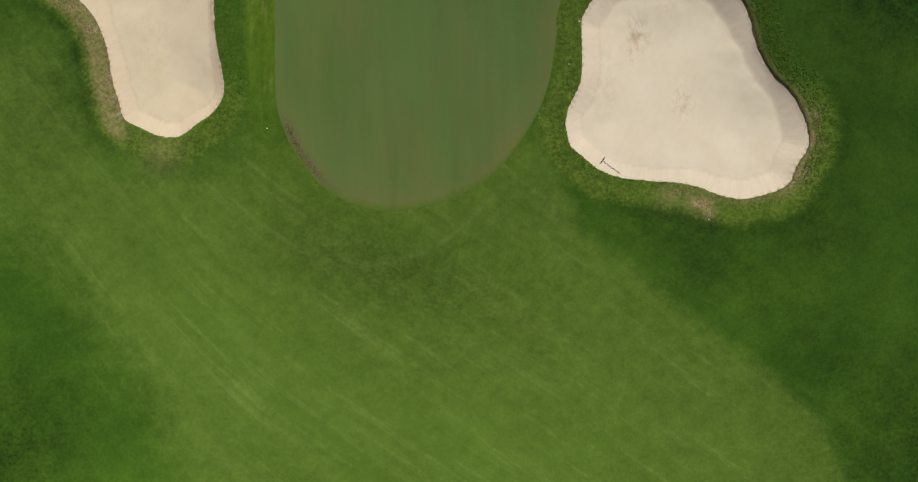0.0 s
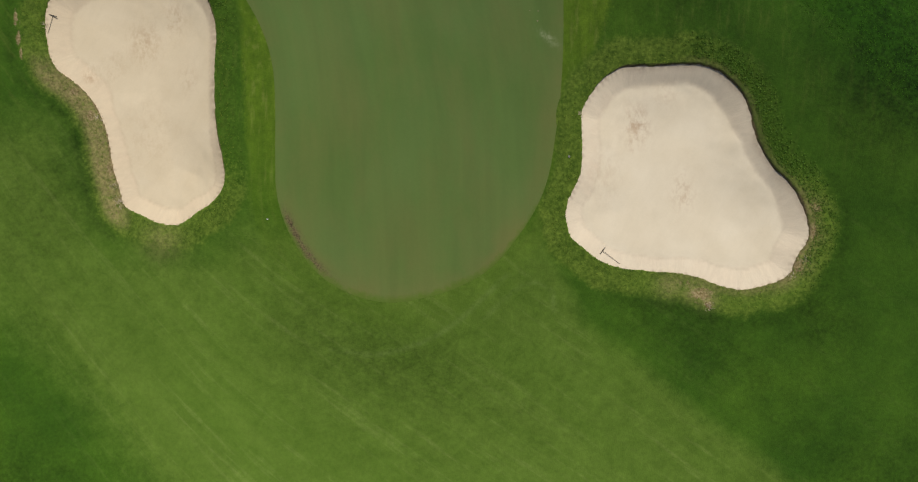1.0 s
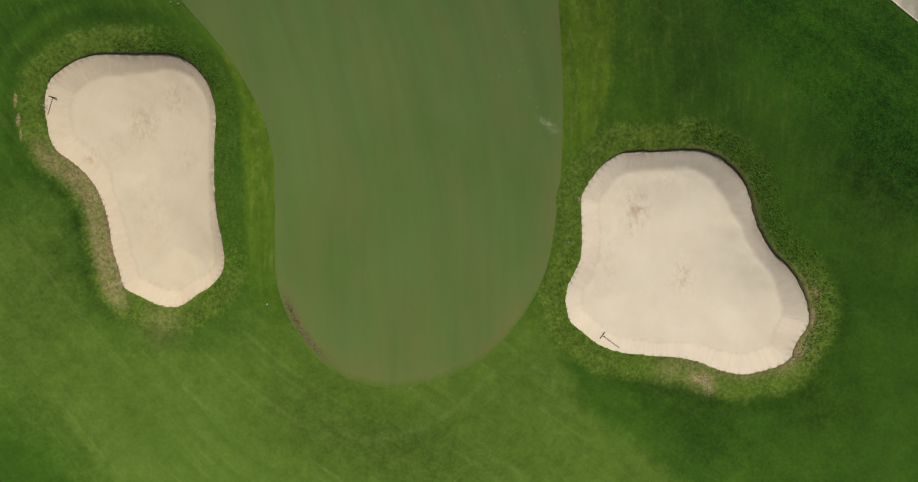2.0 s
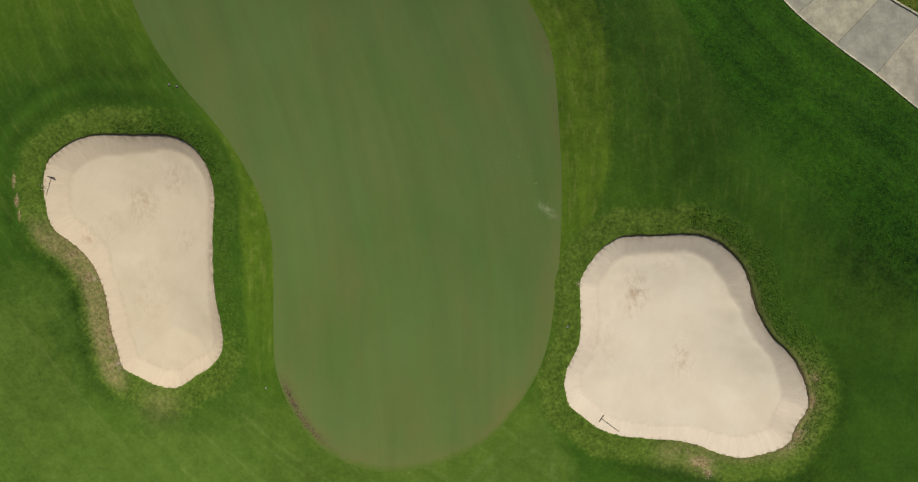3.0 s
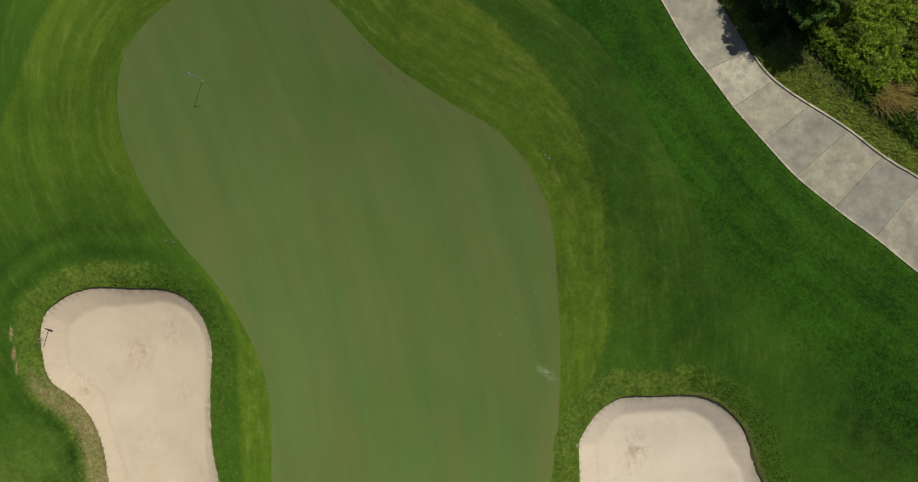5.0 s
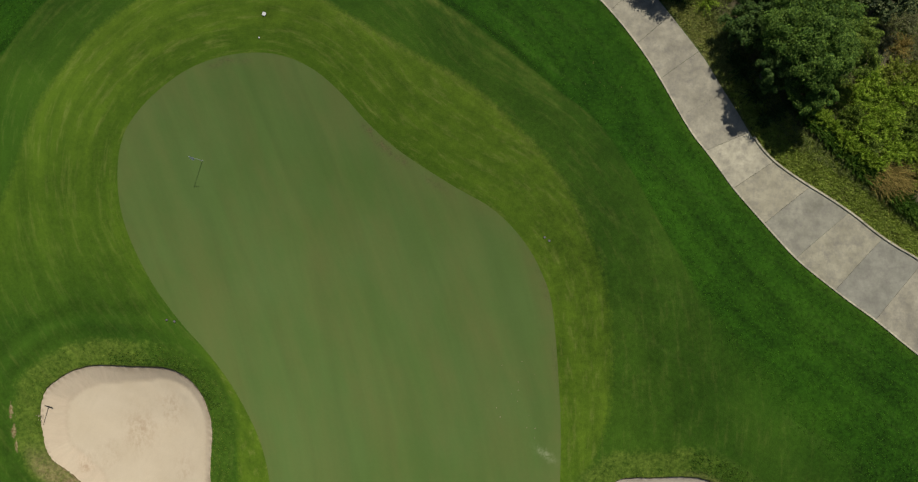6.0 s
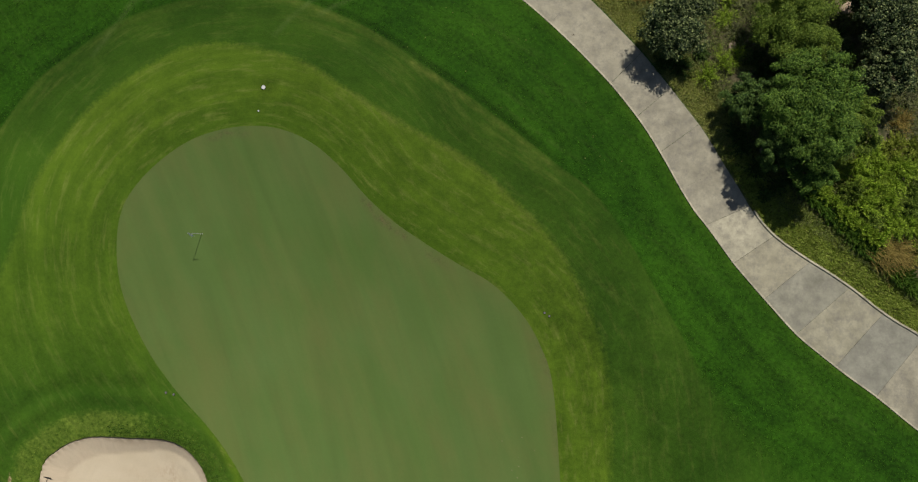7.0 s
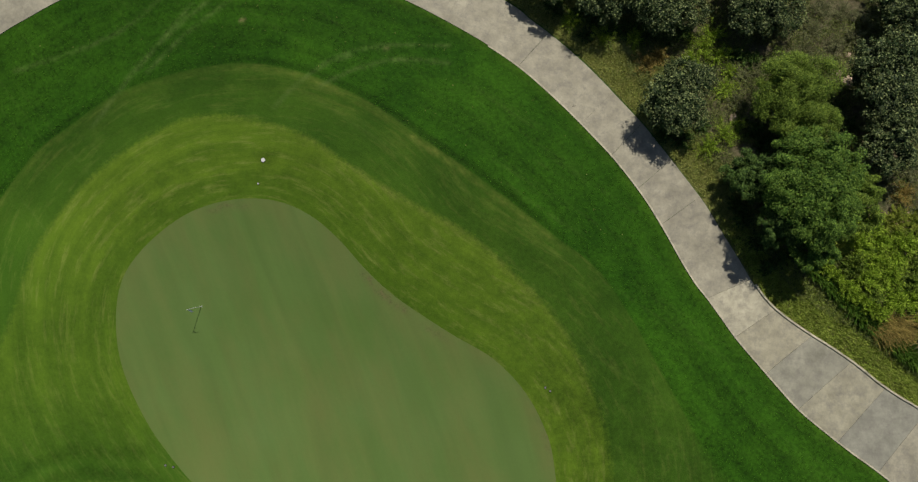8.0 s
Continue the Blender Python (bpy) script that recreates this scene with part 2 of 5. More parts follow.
def turf_material():
    n = Nodes("turf")
    p = n.where()
    cut_in, fringe_in, hole_in = n.split(n.attribute("zone_a").outputs["Vector"])
    fair_in, wild_in, strip = n.split(n.attribute("zone_b").outputs["Vector"])
    dry, tone, lush = n.split(n.attribute("state_a").outputs["Vector"])
    track, pale_side, path_side = n.split(n.attribute("state_b").outputs["Vector"])
    mow = n.attribute("mow").outputs["Vector"]
    fan = n.attribute("fan").outputs["Vector"]
    lane = n.attribute("lane").outputs["Vector"]
    # soft and fine unevenness
    broad = n.noise(p, 0.16, 4, 0.55, 0.3, 0.7, -1, 1)
    mottle = n.noise(p, 1.0, 5, 0.65, 0.28, 0.72, -1, 1)
    clump = n.noise(p, 4.4, 4, 0.65, 0.3, 0.7, -1, 1)
    grain = n.noise(p, 10.0, 4, 0.7, 0.3, 0.7, -1, 1)
    blade = n.noise(n.scaled(p, (1.0, 0.4, 1.0), 0.4), 24.0, 3, 0.65, 0.3, 0.7, -1, 1)
    ragged = n.sum("ADD", n.sum("MULTIPLY", clump, 0.10), n.sum("MULTIPLY", grain, 0.06))
    # mown zones
    cut = n.range(n.sum("ADD", cut_in, n.sum("MULTIPLY", ragged, 0.6)), -1, 1, 0, 1)
    fringe = n.sum("MULTIPLY", n.range(n.sum("ADD", fringe_in, n.sum("MULTIPLY", ragged, 1.5)), -0.22, 0.22, 0, 1), strip)
    fairway = n.range(n.sum("ADD", n.sum("MULTIPLY", fair_in, 1.7), n.sum("ADD", n.sum("MULTIPLY", mottle, 0.35), ragged)), -1, 1, 0, 1)
    surround = n.range(n.sum("ADD", hole_in, n.sum("ADD", n.sum("MULTIPLY", mottle, 0.22), ragged)), -1.85, -1.35, 0, 1)
    verge = n.range(wild_in, 0.0, 0.05, 0, 1)
    native = n.range(n.sum("ADD", wild_in, n.sum("MULTIPLY", mottle, 0.5)), 1.3, 1.9, 0, 1)
    bare = n.sum("SUBTRACT", 1.0, surround)
    fringe, fairway = n.sum("MULTIPLY", fringe, bare), n.sum("MULTIPLY", fairway, bare)
    # mowing lines that follow the green's edge, and long lines across the fairway
    rings = n.noise(n.scaled(mow, (1.0, 0.11, 0.11)), 0.9, 5, 0.62, 0.3, 0.7, -1, 1)
    fine_rings = n.noise(n.scaled(mow, (1.0, 0.20, 0.20)), 2.6, 6, 0.72, 0.52, 0.70, 0, 1)
    lines = n.noise(n.scaled(fan, (1.0, 0.10, 0.0)), 0.55, 5, 0.62, 0.32, 0.7, -1, 1)
    fine_lines = n.noise(n.scaled(fan, (1.0, 0.06, 0.0)), 1.5, 6, 0.70, 0.54, 0.72, 0, 1)
    stripes = n.noise(n.scaled(lane, (1.0, 0.06, 0.0)), 0.85, 5, 0.66, 0.3, 0.7, -1, 1)
    tussock = n.sum("MULTIPLY", n.noise(p, 4.2, 4, 0.68, 0.52, 0.66, 0, 1), n.noise(p, 0.4, 3, 0.6, 0.35, 0.65, 0.15, 1))
    c = n.mix(n.range(n.sum("ADD", broad, n.sum("MULTIPLY", mottle, 0.5)), -1.4, 1.4, 0, 1), ROUGH_DARK, ROUGH_LIGHT)
    c = n.mix(cut, c, n.mix(n.range(broad, -1, 1, 0, 1), CUT_DARK, CUT_LIGHT))
    c = n.mix(fairway, c, n.mix(n.range(n.sum("ADD", n.sum("MULTIPLY", lines, 0.6), n.sum("MULTIPLY", mottle, 0.36)), -1, 1, 0.05, 0.95), FAIRWAY_DARK, FAIRWAY_LIGHT))
    c = n.mix(fringe, c, n.mix(n.range(n.sum("ADD", rings, n.sum("MULTIPLY", mottle, 0.5)), -1.3, 1.3, 0.05, 0.95), FRINGE_DARK, FRINGE_LIGHT))
    collar = n.range(n.sum("ADD", n.split(mow)[0], n.sum("MULTIPLY", mottle, 0.5)), 0.5, 2.6, 0.62, 0)
    c = n.mix(n.sum("MULTIPLY", n.sum("MULTIPLY", collar, fringe), n.range(n.split(p)[1], 30, 36, 0.25, 1)), c, FRINGE_DARK)
    coat = n.range(n.sum("ADD", n.sum("MULTIPLY", mottle, 0.5), n.sum("MULTIPLY", clump, 0.6)), -1, 1, 0, 1)
    c = n.mix(surround, c, n.mix(n.sum("SUBTRACT", coat, n.sum("MULTIPLY", lush, 0.75), True), SURROUND_DARK, SURROUND_LIGHT))
    # pale cut lines, faint wheel lines
    pale = n.sum("MULTIPLY", n.sum("MULTIPLY", fine_lines, n.noise(p, 1.6, 5, 0.7, 0.35, 0.62, 0.15, 1.3)), n.sum("MAXIMUM", n.sum("MULTIPLY", fairway, 0.44), n.sum("MULTIPLY", n.sum("SUBTRACT", 1.0, fringe, True), 0.10)))
    c = n.mix(pale, c, (0.19, 0.25, 0.065))
    pale = n.sum("MULTIPLY", fine_rings, n.sum("MULTIPLY", n.sum("MAXIMUM", fringe, n.sum("MULTIPLY", n.sum("MULTIPLY", n.sum("SUBTRACT", cut, fairway, True), n.range(n.split(p)[1], 8, 20, 0.08, 1)), 0.40)), 0.62))
    c = n.mix(pale, c, (0.18, 0.22, 0.045))
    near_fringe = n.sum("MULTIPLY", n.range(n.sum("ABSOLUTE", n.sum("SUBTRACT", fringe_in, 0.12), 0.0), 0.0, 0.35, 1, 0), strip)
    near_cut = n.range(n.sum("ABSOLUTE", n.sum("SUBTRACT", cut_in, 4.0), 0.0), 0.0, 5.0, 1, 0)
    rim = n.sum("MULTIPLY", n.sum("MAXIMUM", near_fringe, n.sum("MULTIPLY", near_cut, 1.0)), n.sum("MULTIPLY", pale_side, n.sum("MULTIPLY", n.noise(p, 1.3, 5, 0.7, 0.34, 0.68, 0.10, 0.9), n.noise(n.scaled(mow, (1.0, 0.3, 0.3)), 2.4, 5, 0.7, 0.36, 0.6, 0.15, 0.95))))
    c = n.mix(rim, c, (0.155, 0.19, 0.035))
    band = n.range(n.sum("ABSOLUTE", n.sum("SUBTRACT", cut_in, 13.0), 0.0), 2.0, 14.0, 1, 0)
    c = n.mix(n.sum("MULTIPLY", n.sum("MULTIPLY", band, pale_side), n.noise(n.scaled(mow, (1.0, 0.22, 0.22)), 1.7, 6, 0.72, 0.46, 0.66, 0, 0.42)), c, (0.13, 0.175, 0.028))
    c = n.mix(n.sum("MULTIPLY", track, n.noise(p, 1.0, 5, 0.7, 0.35, 0.7, 0.03, 0.46)), c, (0.15, 0.21, 0.06))
    c = n.mix(n.sum("MULTIPLY", path_side, n.noise(p, 0.6, 5, 0.7, 0.3, 0.7, 0.05, 0.6)), c, (0.085, 0.17, 0.014))
    c = n.mix(verge, c, n.mix(n.noise(p, 2.0, 5, 0.7), VERGE_DARK, VERGE_LIGHT))
    soil = n.mix(n.noise(p, 0.9, 6, 0.7), (0.050, 0.070, 0.022), (0.17, 0.145, 0.080))
    soil = n.mix(n.noise(p, 6.0, 5, 0.75, 0.48, 0.72), soil, (0.25, 0.21, 0.14))
    c = n.mix(native, c, soil)
    c = n.mix(n.sum("MULTIPLY", dry, n.noise(p, 3.5, 5, 0.75, 0.28, 0.52)), c, n.mix(n.range(hole_in, -0.12, 0.02, 0, 1), (0.275, 0.235, 0.10), (0.21, 0.145, 0.088)))
    c = n.mix(n.range(n.sum("SUBTRACT", n.split(lane)[2], n.noise(p, 4.0, 5, 0.75, 0.3, 0.7, 0.0, 0.7)), 0.0, 0.3, 0, 0.85), c, n.mix(n.noise(p, 7.0, 4, 0.7, 0.4, 0.62), (0.18, 0.128, 0.058), (0.37, 0.30, 0.165)))
    lawn = n.sum("SUBTRACT", 1.0, n.sum("MULTIPLY", native, 0.6))
    shaggy = n.sum("MAXIMUM", n.sum("SUBTRACT", 1.0, cut), surround)
    k = n.sum("ADD", n.sum("MULTIPLY", mottle, 0.095), n.sum("MULTIPLY", grain, n.range(shaggy, 0, 1, 0.055, 0.11)))
    k = n.sum("ADD", k, n.sum("MULTIPLY", blade, n.range(shaggy, 0, 1, 0.02, 0.06)))
    k = n.sum("ADD", k, n.sum("MULTIPLY", clump, n.range(shaggy, 0, 1, 0.11, 0.27)))
    k = n.sum("ADD", k, n.sum("MULTIPLY", stripes, n.sum("MULTIPLY", n.sum("SUBTRACT", 1.0, cut), 0.25)))
    k = n.sum("SUBTRACT", k, n.sum("MULTIPLY", tussock, n.range(cut, 0, 1, 0.3, 0.08)))
    k = n.sum("ADD", k, n.sum("MULTIPLY", broad, 0.07))
    k = n.sum("ADD", k, n.sum("MULTIPLY", rings, n.sum("MULTIPLY", n.sum("SUBTRACT", cut, fairway, True), n.range(n.split(p)[1], 8, 20, 0.02, 0.10))))
    # shade along the rough's edge, painted into the turf tone
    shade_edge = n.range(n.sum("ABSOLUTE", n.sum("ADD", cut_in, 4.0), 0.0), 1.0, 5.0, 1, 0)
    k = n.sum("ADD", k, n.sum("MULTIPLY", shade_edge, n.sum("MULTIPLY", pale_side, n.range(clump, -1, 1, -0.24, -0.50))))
    k = n.sum("ADD", k, n.sum("MULTIPLY", tone, n.range(n.sum("ADD", mottle, clump), -1.6, 1.6, 1.5, 0.5)))
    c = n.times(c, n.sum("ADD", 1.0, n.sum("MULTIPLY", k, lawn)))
    n.bump(n.sum("ADD", n.sum("MULTIPLY", grain, 0.6), n.sum("MULTIPLY", blade, 0.7)), 0.4, 0.03)
    n.bsdf.inputs["Specular IOR Level"].default_value = 0.08
    return n.done(c, 0.85, matte=1.0)


def green_material():
    n = Nodes("bentgrass")
    p = n.where()
    edge, worn, mark = n.split(n.attribute("green_a").outputs["Vector"])
    flow = n.attribute("flow").outputs["Vector"]
    sweep = n.noise(n.scaled(flow, (1.0, 0.10, 0.0)), 0.5, 4, 0.55, 0.3, 0.7, -1, 1, 1.0)
    streak = n.noise(n.scaled(flow, (1.0, 0.07, 0.0)), 1.7, 4, 0.6, 0.3, 0.7, -1, 1, 0.3)
    broad = n.noise(p, 0.13, 4, 0.5, 0.3, 0.7, 0, 1)
    fine = n.noise(p, 5.0, 4, 0.7, 0.3, 0.7, -1, 1)
    c = n.mix(broad, GREEN_DARK, GREEN_LIGHT)
    c = n.mix(n.sum("MULTIPLY", n.noise(n.scaled(flow, (1.0, 0.35, 0.0)), 0.35, 5, 0.6, 0.42, 0.7), 0.6), c, GREEN_TAN)
    c = n.mix(n.sum("MULTIPLY", edge, n.noise(p, 0.5, 4, 0.6, 0.3, 0.65, 0.1, 0.6)), c, GREEN_TAN)
    c = n.mix(n.sum("MULTIPLY", worn, n.noise(p, 2.6, 5, 0.75, 0.3, 0.55)), c, n.mix(n.noise(p, 9.0, 4, 0.7, 0.45, 0.6), (0.155, 0.132, 0.062), (0.062, 0.050, 0.026)))
    c = n.mix(n.sum("MULTIPLY", mark, n.noise(p, 5.0, 4, 0.7, 0.35, 0.65)), c, (0.34, 0.38, 0.22))
    rim = n.split(n.attribute("rim").outputs["Vector"])[0]
    c = n.mix(n.range(n.sum("ADD", rim, n.noise(p, 1.6, 5, 0.7, 0.3, 0.7, -0.22, 0.22)), 0.02, 0.34, 0.8, 0), c, (0.090, 0.150, 0.019))
    k = n.sum("ADD", n.sum("ADD", n.sum("MULTIPLY", sweep, 0.058), n.sum("MULTIPLY", streak, 0.022)), n.sum("MULTIPLY", fine, 0.02))
    c = n.times(c, n.sum("ADD", 1.0, k))
    n.bump(fine, 0.15, 0.01)
    n.bsdf.inputs["Specular IOR Level"].default_value = 0.1
    return n.done(c, 0.8, matte=1.0)


def sand_material():
    n = Nodes("bunker_sand")
    p = n.where()
    face, stain, browned = n.split(n.attribute("sand_a").outputs["Vector"])
    around = n.attribute("rake").outputs["Vector"]
    rakes = n.noise(n.scaled(around, (3.0, 3.0, 0.8)), 1.0, 6, 0.7, 0.28, 0.72, -1, 1)
    soft = n.noise(p, 0.5, 5, 0.6, 0.3, 0.7, 0, 1)
    grit = n.noise(p, 14.0, 4, 0.7, 0.3, 0.7, -1, 1)
    c = n.mix(soft, SAND_A, SAND_B)
    c = n.mix(n.sum("MULTIPLY", face, n.noise(p, 1.2, 4, 0.6, 0.35, 0.65, 0.4, 0.9)), c, SAND_FACE)
    c = n.mix(n.sum("MULTIPLY", stain, n.noise(n.scaled(p, (1, 0.6, 1)), 2.6, 6, 0.78, 0.46, 0.60, 0, 0.8)), c, (0.40, 0.285, 0.185))
    c = n.mix(n.sum("MULTIPLY", browned, n.noise(p, 3.0, 5, 0.75, 0.3, 0.6, 0.35, 1.0)), c, (0.22, 0.155, 0.10))
    drag = n.noise(n.scaled(p, (1.0, 0.12, 1.0), 0.5), 3.0, 5, 0.7, 0.3, 0.7, -1, 1, 0.6)
    k = n.sum("ADD", n.sum("ADD", n.sum("MULTIPLY", grit, 0.036), n.sum("MULTIPLY", drag, 0.016)), n.sum("MULTIPLY", n.sum("MULTIPLY", rakes, face), 0.06))
    c = n.mix(1.0, n.times(c, n.sum("ADD", 1.0, k)), n.each("Color"), "MULTIPLY")
    n.bump(n.sum("ADD", n.sum("MULTIPLY", grit, 0.05), n.sum("MULTIPLY", n.sum("MULTIPLY", rakes, face), 0.22)), 0.5, 0.05)
    return n.done(c, 0.95, matte=0.25)


def concrete_material():
    n = Nodes("path_concrete")
    p = n.where()
    tint = n.each("Color")
    blot = n.noise(p, 0.9, 6, 0.7, 0.3, 0.7, 0, 1)
    fleck = n.noise(p, 8.0, 4, 0.7, 0.3, 0.7, -1, 1)
    c = n.mix(blot, (0.205, 0.194, 0.150), (0.378, 0.357, 0.276))
    c = n.mix(1.0, c, tint, "MULTIPLY")
    c = n.mix(n.noise(p, 1.7, 7, 0.8, 0.46, 0.66, 0, 0.7), c, (0.175, 0.165, 0.14))
    c = n.times(c, n.sum("ADD", 1.0, n.sum("MULTIPLY", fleck, 0.05)))
    n.bump(fleck, 0.25, 0.01)
    return n.done(c, 0.85)


def leaf_material(name, dark, light, back=0.35, rough=0.55, skew=1.0):
    n = Nodes(name)
    p = n.where()
    c = n.mix(n.sum("POWER", n.random(), skew), dark, light)
    c = n.times(c, n.noise(p, 1.4, 3, 0.6, 0.3, 0.7, 0.75, 1.2))
    n.bsdf.inputs["Specular IOR Level"].default_value = 0.12
    n.done(c, rough)
    thin = n.t.nodes.new("ShaderNodeBsdfTranslucent")
    n.put(thin.inputs["Color"], n.times(c, 1.1))
    mixer = n.t.nodes.new("ShaderNodeMixShader")
    mixer.inputs[0].default_value = back
    n.t.links.new(n.bsdf.outputs[0], mixer.inputs[1])
    n.t.links.new(thin.outputs[0], mixer.inputs[2])
    n.t.links.new(mixer.outputs[0], n.t.nodes["Material Output"].inputs["Surface"])
    return n.m


def plain_material(name, a, b, scale=6.0, rough=0.6, metal=0.0, relief=0.2):
    n = Nodes(name)
    p = n.local()
    k = n.noise(p, scale, 5, 0.65)
    n.bump(k, relief, 0.02)
    return n.done(n.mix(k, a, b), rough, metal)


# base colours of the grasses and sand
ROUGH_DARK, ROUGH_LIGHT = (0.019, 0.073, 0.004), (0.037, 0.112, 0.006)
CUT_DARK, CUT_LIGHT = (0.031, 0.084, 0.007), (0.054, 0.119, 0.010)
FRINGE_DARK, FRINGE_LIGHT = (0.058, 0.118, 0.009), (0.110, 0.180, 0.014)
FAIRWAY_DARK, FAIRWAY_LIGHT = (0.064, 0.124, 0.013), (0.104, 0.168, 0.026)
SURROUND_DARK, SURROUND_LIGHT = (0.046, 0.100, 0.009), (0.118, 0.170, 0.024)
VERGE_DARK, VERGE_LIGHT = (0.11, 0.15, 0.03), (0.22, 0.215, 0.07)
GREEN_DARK, GREEN_LIGHT, GREEN_TAN = (0.090, 0.154, 0.035), (0.111, 0.176, 0.049), (0.142, 0.158, 0.048)
SAND_A, SAND_B, SAND_FACE = (0.580, 0.504, 0.370), (0.630, 0.558, 0.425), (0.605, 0.515, 0.387)

TURF, BENT, SAND, CONCRETE = turf_material(), green_material(), sand_material(), concrete_material()
OAK_LEAF = leaf_material("oak_leaves", (0.018, 0.038, 0.011), (0.28, 0.33, 0.13), 0.08, 0.45, 3.0)
ACACIA_LEAF = leaf_material("acacia_leaves", (0.034, 0.085, 0.012), (0.19, 0.30, 0.046), 0.14, 0.55, 1.5)
FERN_LEAF = leaf_material("bright_shrub_leaves", (0.11, 0.20, 0.014), (0.42, 0.56, 0.064), 0.3)
SHRUB_OLIVE = leaf_material("olive_shrub_leaves", (0.14, 0.20, 0.022), (0.38, 0.43, 0.07), 0.3)
WATTLE_DARK = leaf_material("dark_wattle_leaves", (0.020, 0.052, 0.010), (0.125, 0.20, 0.042), 0.12, 0.55, 1.5)
WATTLE_PALE = leaf_material("pale_wattle_leaves", (0.055, 0.105, 0.013), (0.25, 0.34, 0.050), 0.2, 0.55, 1.3)
FADED = leaf_material("faded_heads", (0.22, 0.13, 0.08), (0.40, 0.27, 0.17), 0.2, 0.8)
RUST = leaf_material("rusty_grass", (0.12, 0.095, 0.020), (0.36, 0.28, 0.08), 0.25, 0.7)
VERGE_GREEN = leaf_material("verge_grass_green", (0.17, 0.25, 0.030), (0.40, 0.46, 0.10), 0.35)
SAGE_LEAF = leaf_material("sage_leaves", (0.10, 0.125, 0.05), (0.28, 0.28, 0.14), 0.25, 0.7)
DRY_LEAF = leaf_material("dry_leaves", (0.20, 0.16, 0.035), (0.42, 0.32, 0.10), 0.3, 0.7)
GRASS_DARK = leaf_material("rough_grass", (0.060, 0.18, 0.012), (0.10, 0.26, 0.018), 0.35)
GRASS_LONG = leaf_material("long_grass", (0.045, 0.12, 0.012), (0.13, 0.22, 0.03), 0.35)
GRASS_LIP = leaf_material("lip_grass", (0.13, 0.21, 0.02), (0.25, 0.31, 0.05), 0.35)
SCRUB = leaf_material("scrub_grass", (0.08, 0.125, 0.026), (0.26, 0.28, 0.09), 0.3, 0.7)
GRASS_DRY = leaf_material("dry_grass", (0.20, 0.25, 0.05), (0.36, 0.36, 0.11), 0.25)
BARK = plain_material("bark", (0.055, 0.042, 0.030), (0.14, 0.11, 0.08), 9, 0.9, 0, 0.6)
STONE = plain_material("sandstone", (0.32, 0.235, 0.17), (0.52, 0.40, 0.30), 5, 0.9, 0, 0.5)
WHITE = plain_material("white_plastic", (0.50, 0.51, 0.49), (0.64, 0.65, 0.63), 20, 0.45)
SPILL = plain_material("loose_sand", (0.33, 0.27, 0.19), (0.46, 0.39, 0.29), 8, 0.95)
GREY = plain_material("grey_plastic", (0.10, 0.10, 0.095), (0.2, 0.2, 0.19), 20, 0.5)
DARK = plain_material("dark_plastic", (0.010, 0.010, 0.010), (0.03, 0.03, 0.028), 20, 0.5)
FLAG = plain_material("flag_cloth", (0.76, 0.78, 0.79), (0.88, 0.89, 0.89), 14, 0.8)
HANDLE = plain_material("rake_handle", (0.020, 0.019, 0.018), (0.05, 0.046, 0.04), 12, 0.6)

# ---- land ----
WEST, EAST, GREEN_EDGE = spline(BUNKER_WEST), spline(BUNKER_EAST), spline(GREEN)
INNER, OUTER = spline(PATH_INNER, 6, False), spline(PATH_OUTER, 6, False)
CUT_ZONE = np.concatenate([spline(CUT_NORTH + [(16, 25), (22, 18), (31, 11)], 5, False), [(60, -60), (-60, -60), (-60, 43)]])
FRINGE_ZONE = spline(FRINGE_NORTH + [(9.2, 25), (9.1, 21), (8.3, 18), (7.4, 15.5), (7.0, 12), (6.4, 8), (4.4, 5), (0, 1.6), (-5, 0.6), (-10.5, 3.2),
                                     (-13, 8), (-13.4, 14), (-13.8, 18), (-15.0, 21.8), (-18, 24.8), (-23, 26.0), (-30, 26.5), (-31.5, 28.6), (-29.4, 32)], 4)
FAIRWAY_ZONE = np.array([(7.8, 0.8), (11.4, -1.7), (15, -4.8), (18.6, -7.3), (22.2, -10.8), (24, -14.5), (26, -60), (-12, -60), (-17.5, -14.5),
                         (-19.3, -10), (-24.7, -2.7), (-31, 3), (-31, 13), (-26.5, 13.5), (-24, 9), (-22.5, 5.5), (-16, 5), (-13, 7), (-9, 6), (-3, 5), (2, 6), (5, 7), (6.3, 4.2)])
WILD = np.concatenate([OUTER, [(90, 10), (90, 140), (-90, 140), (-90, 60)]])
GREEN_HEART = np.array((-7.5, 22.0))
FLOOR = {"west": -2.15, "east": -0.36}
# widths of the raked faces by bearing from the bunker's middle
FACES = {"west": ([-150, -100, -60, -20, 20, 60, 90, 130, 165, 190], [0.8, 1.05, 1.0, 0.6, 0.55, 0.75, 1.1, 1.5, 1.3, 1.0]),
         "east": ([-150, -100, -60, -25, 0, 30, 60, 95, 130, 180], [1.1, 0.85, 1.2, 1.35, 0.85, 0.85, 1.3, 1.05, 1.3, 1.15])}
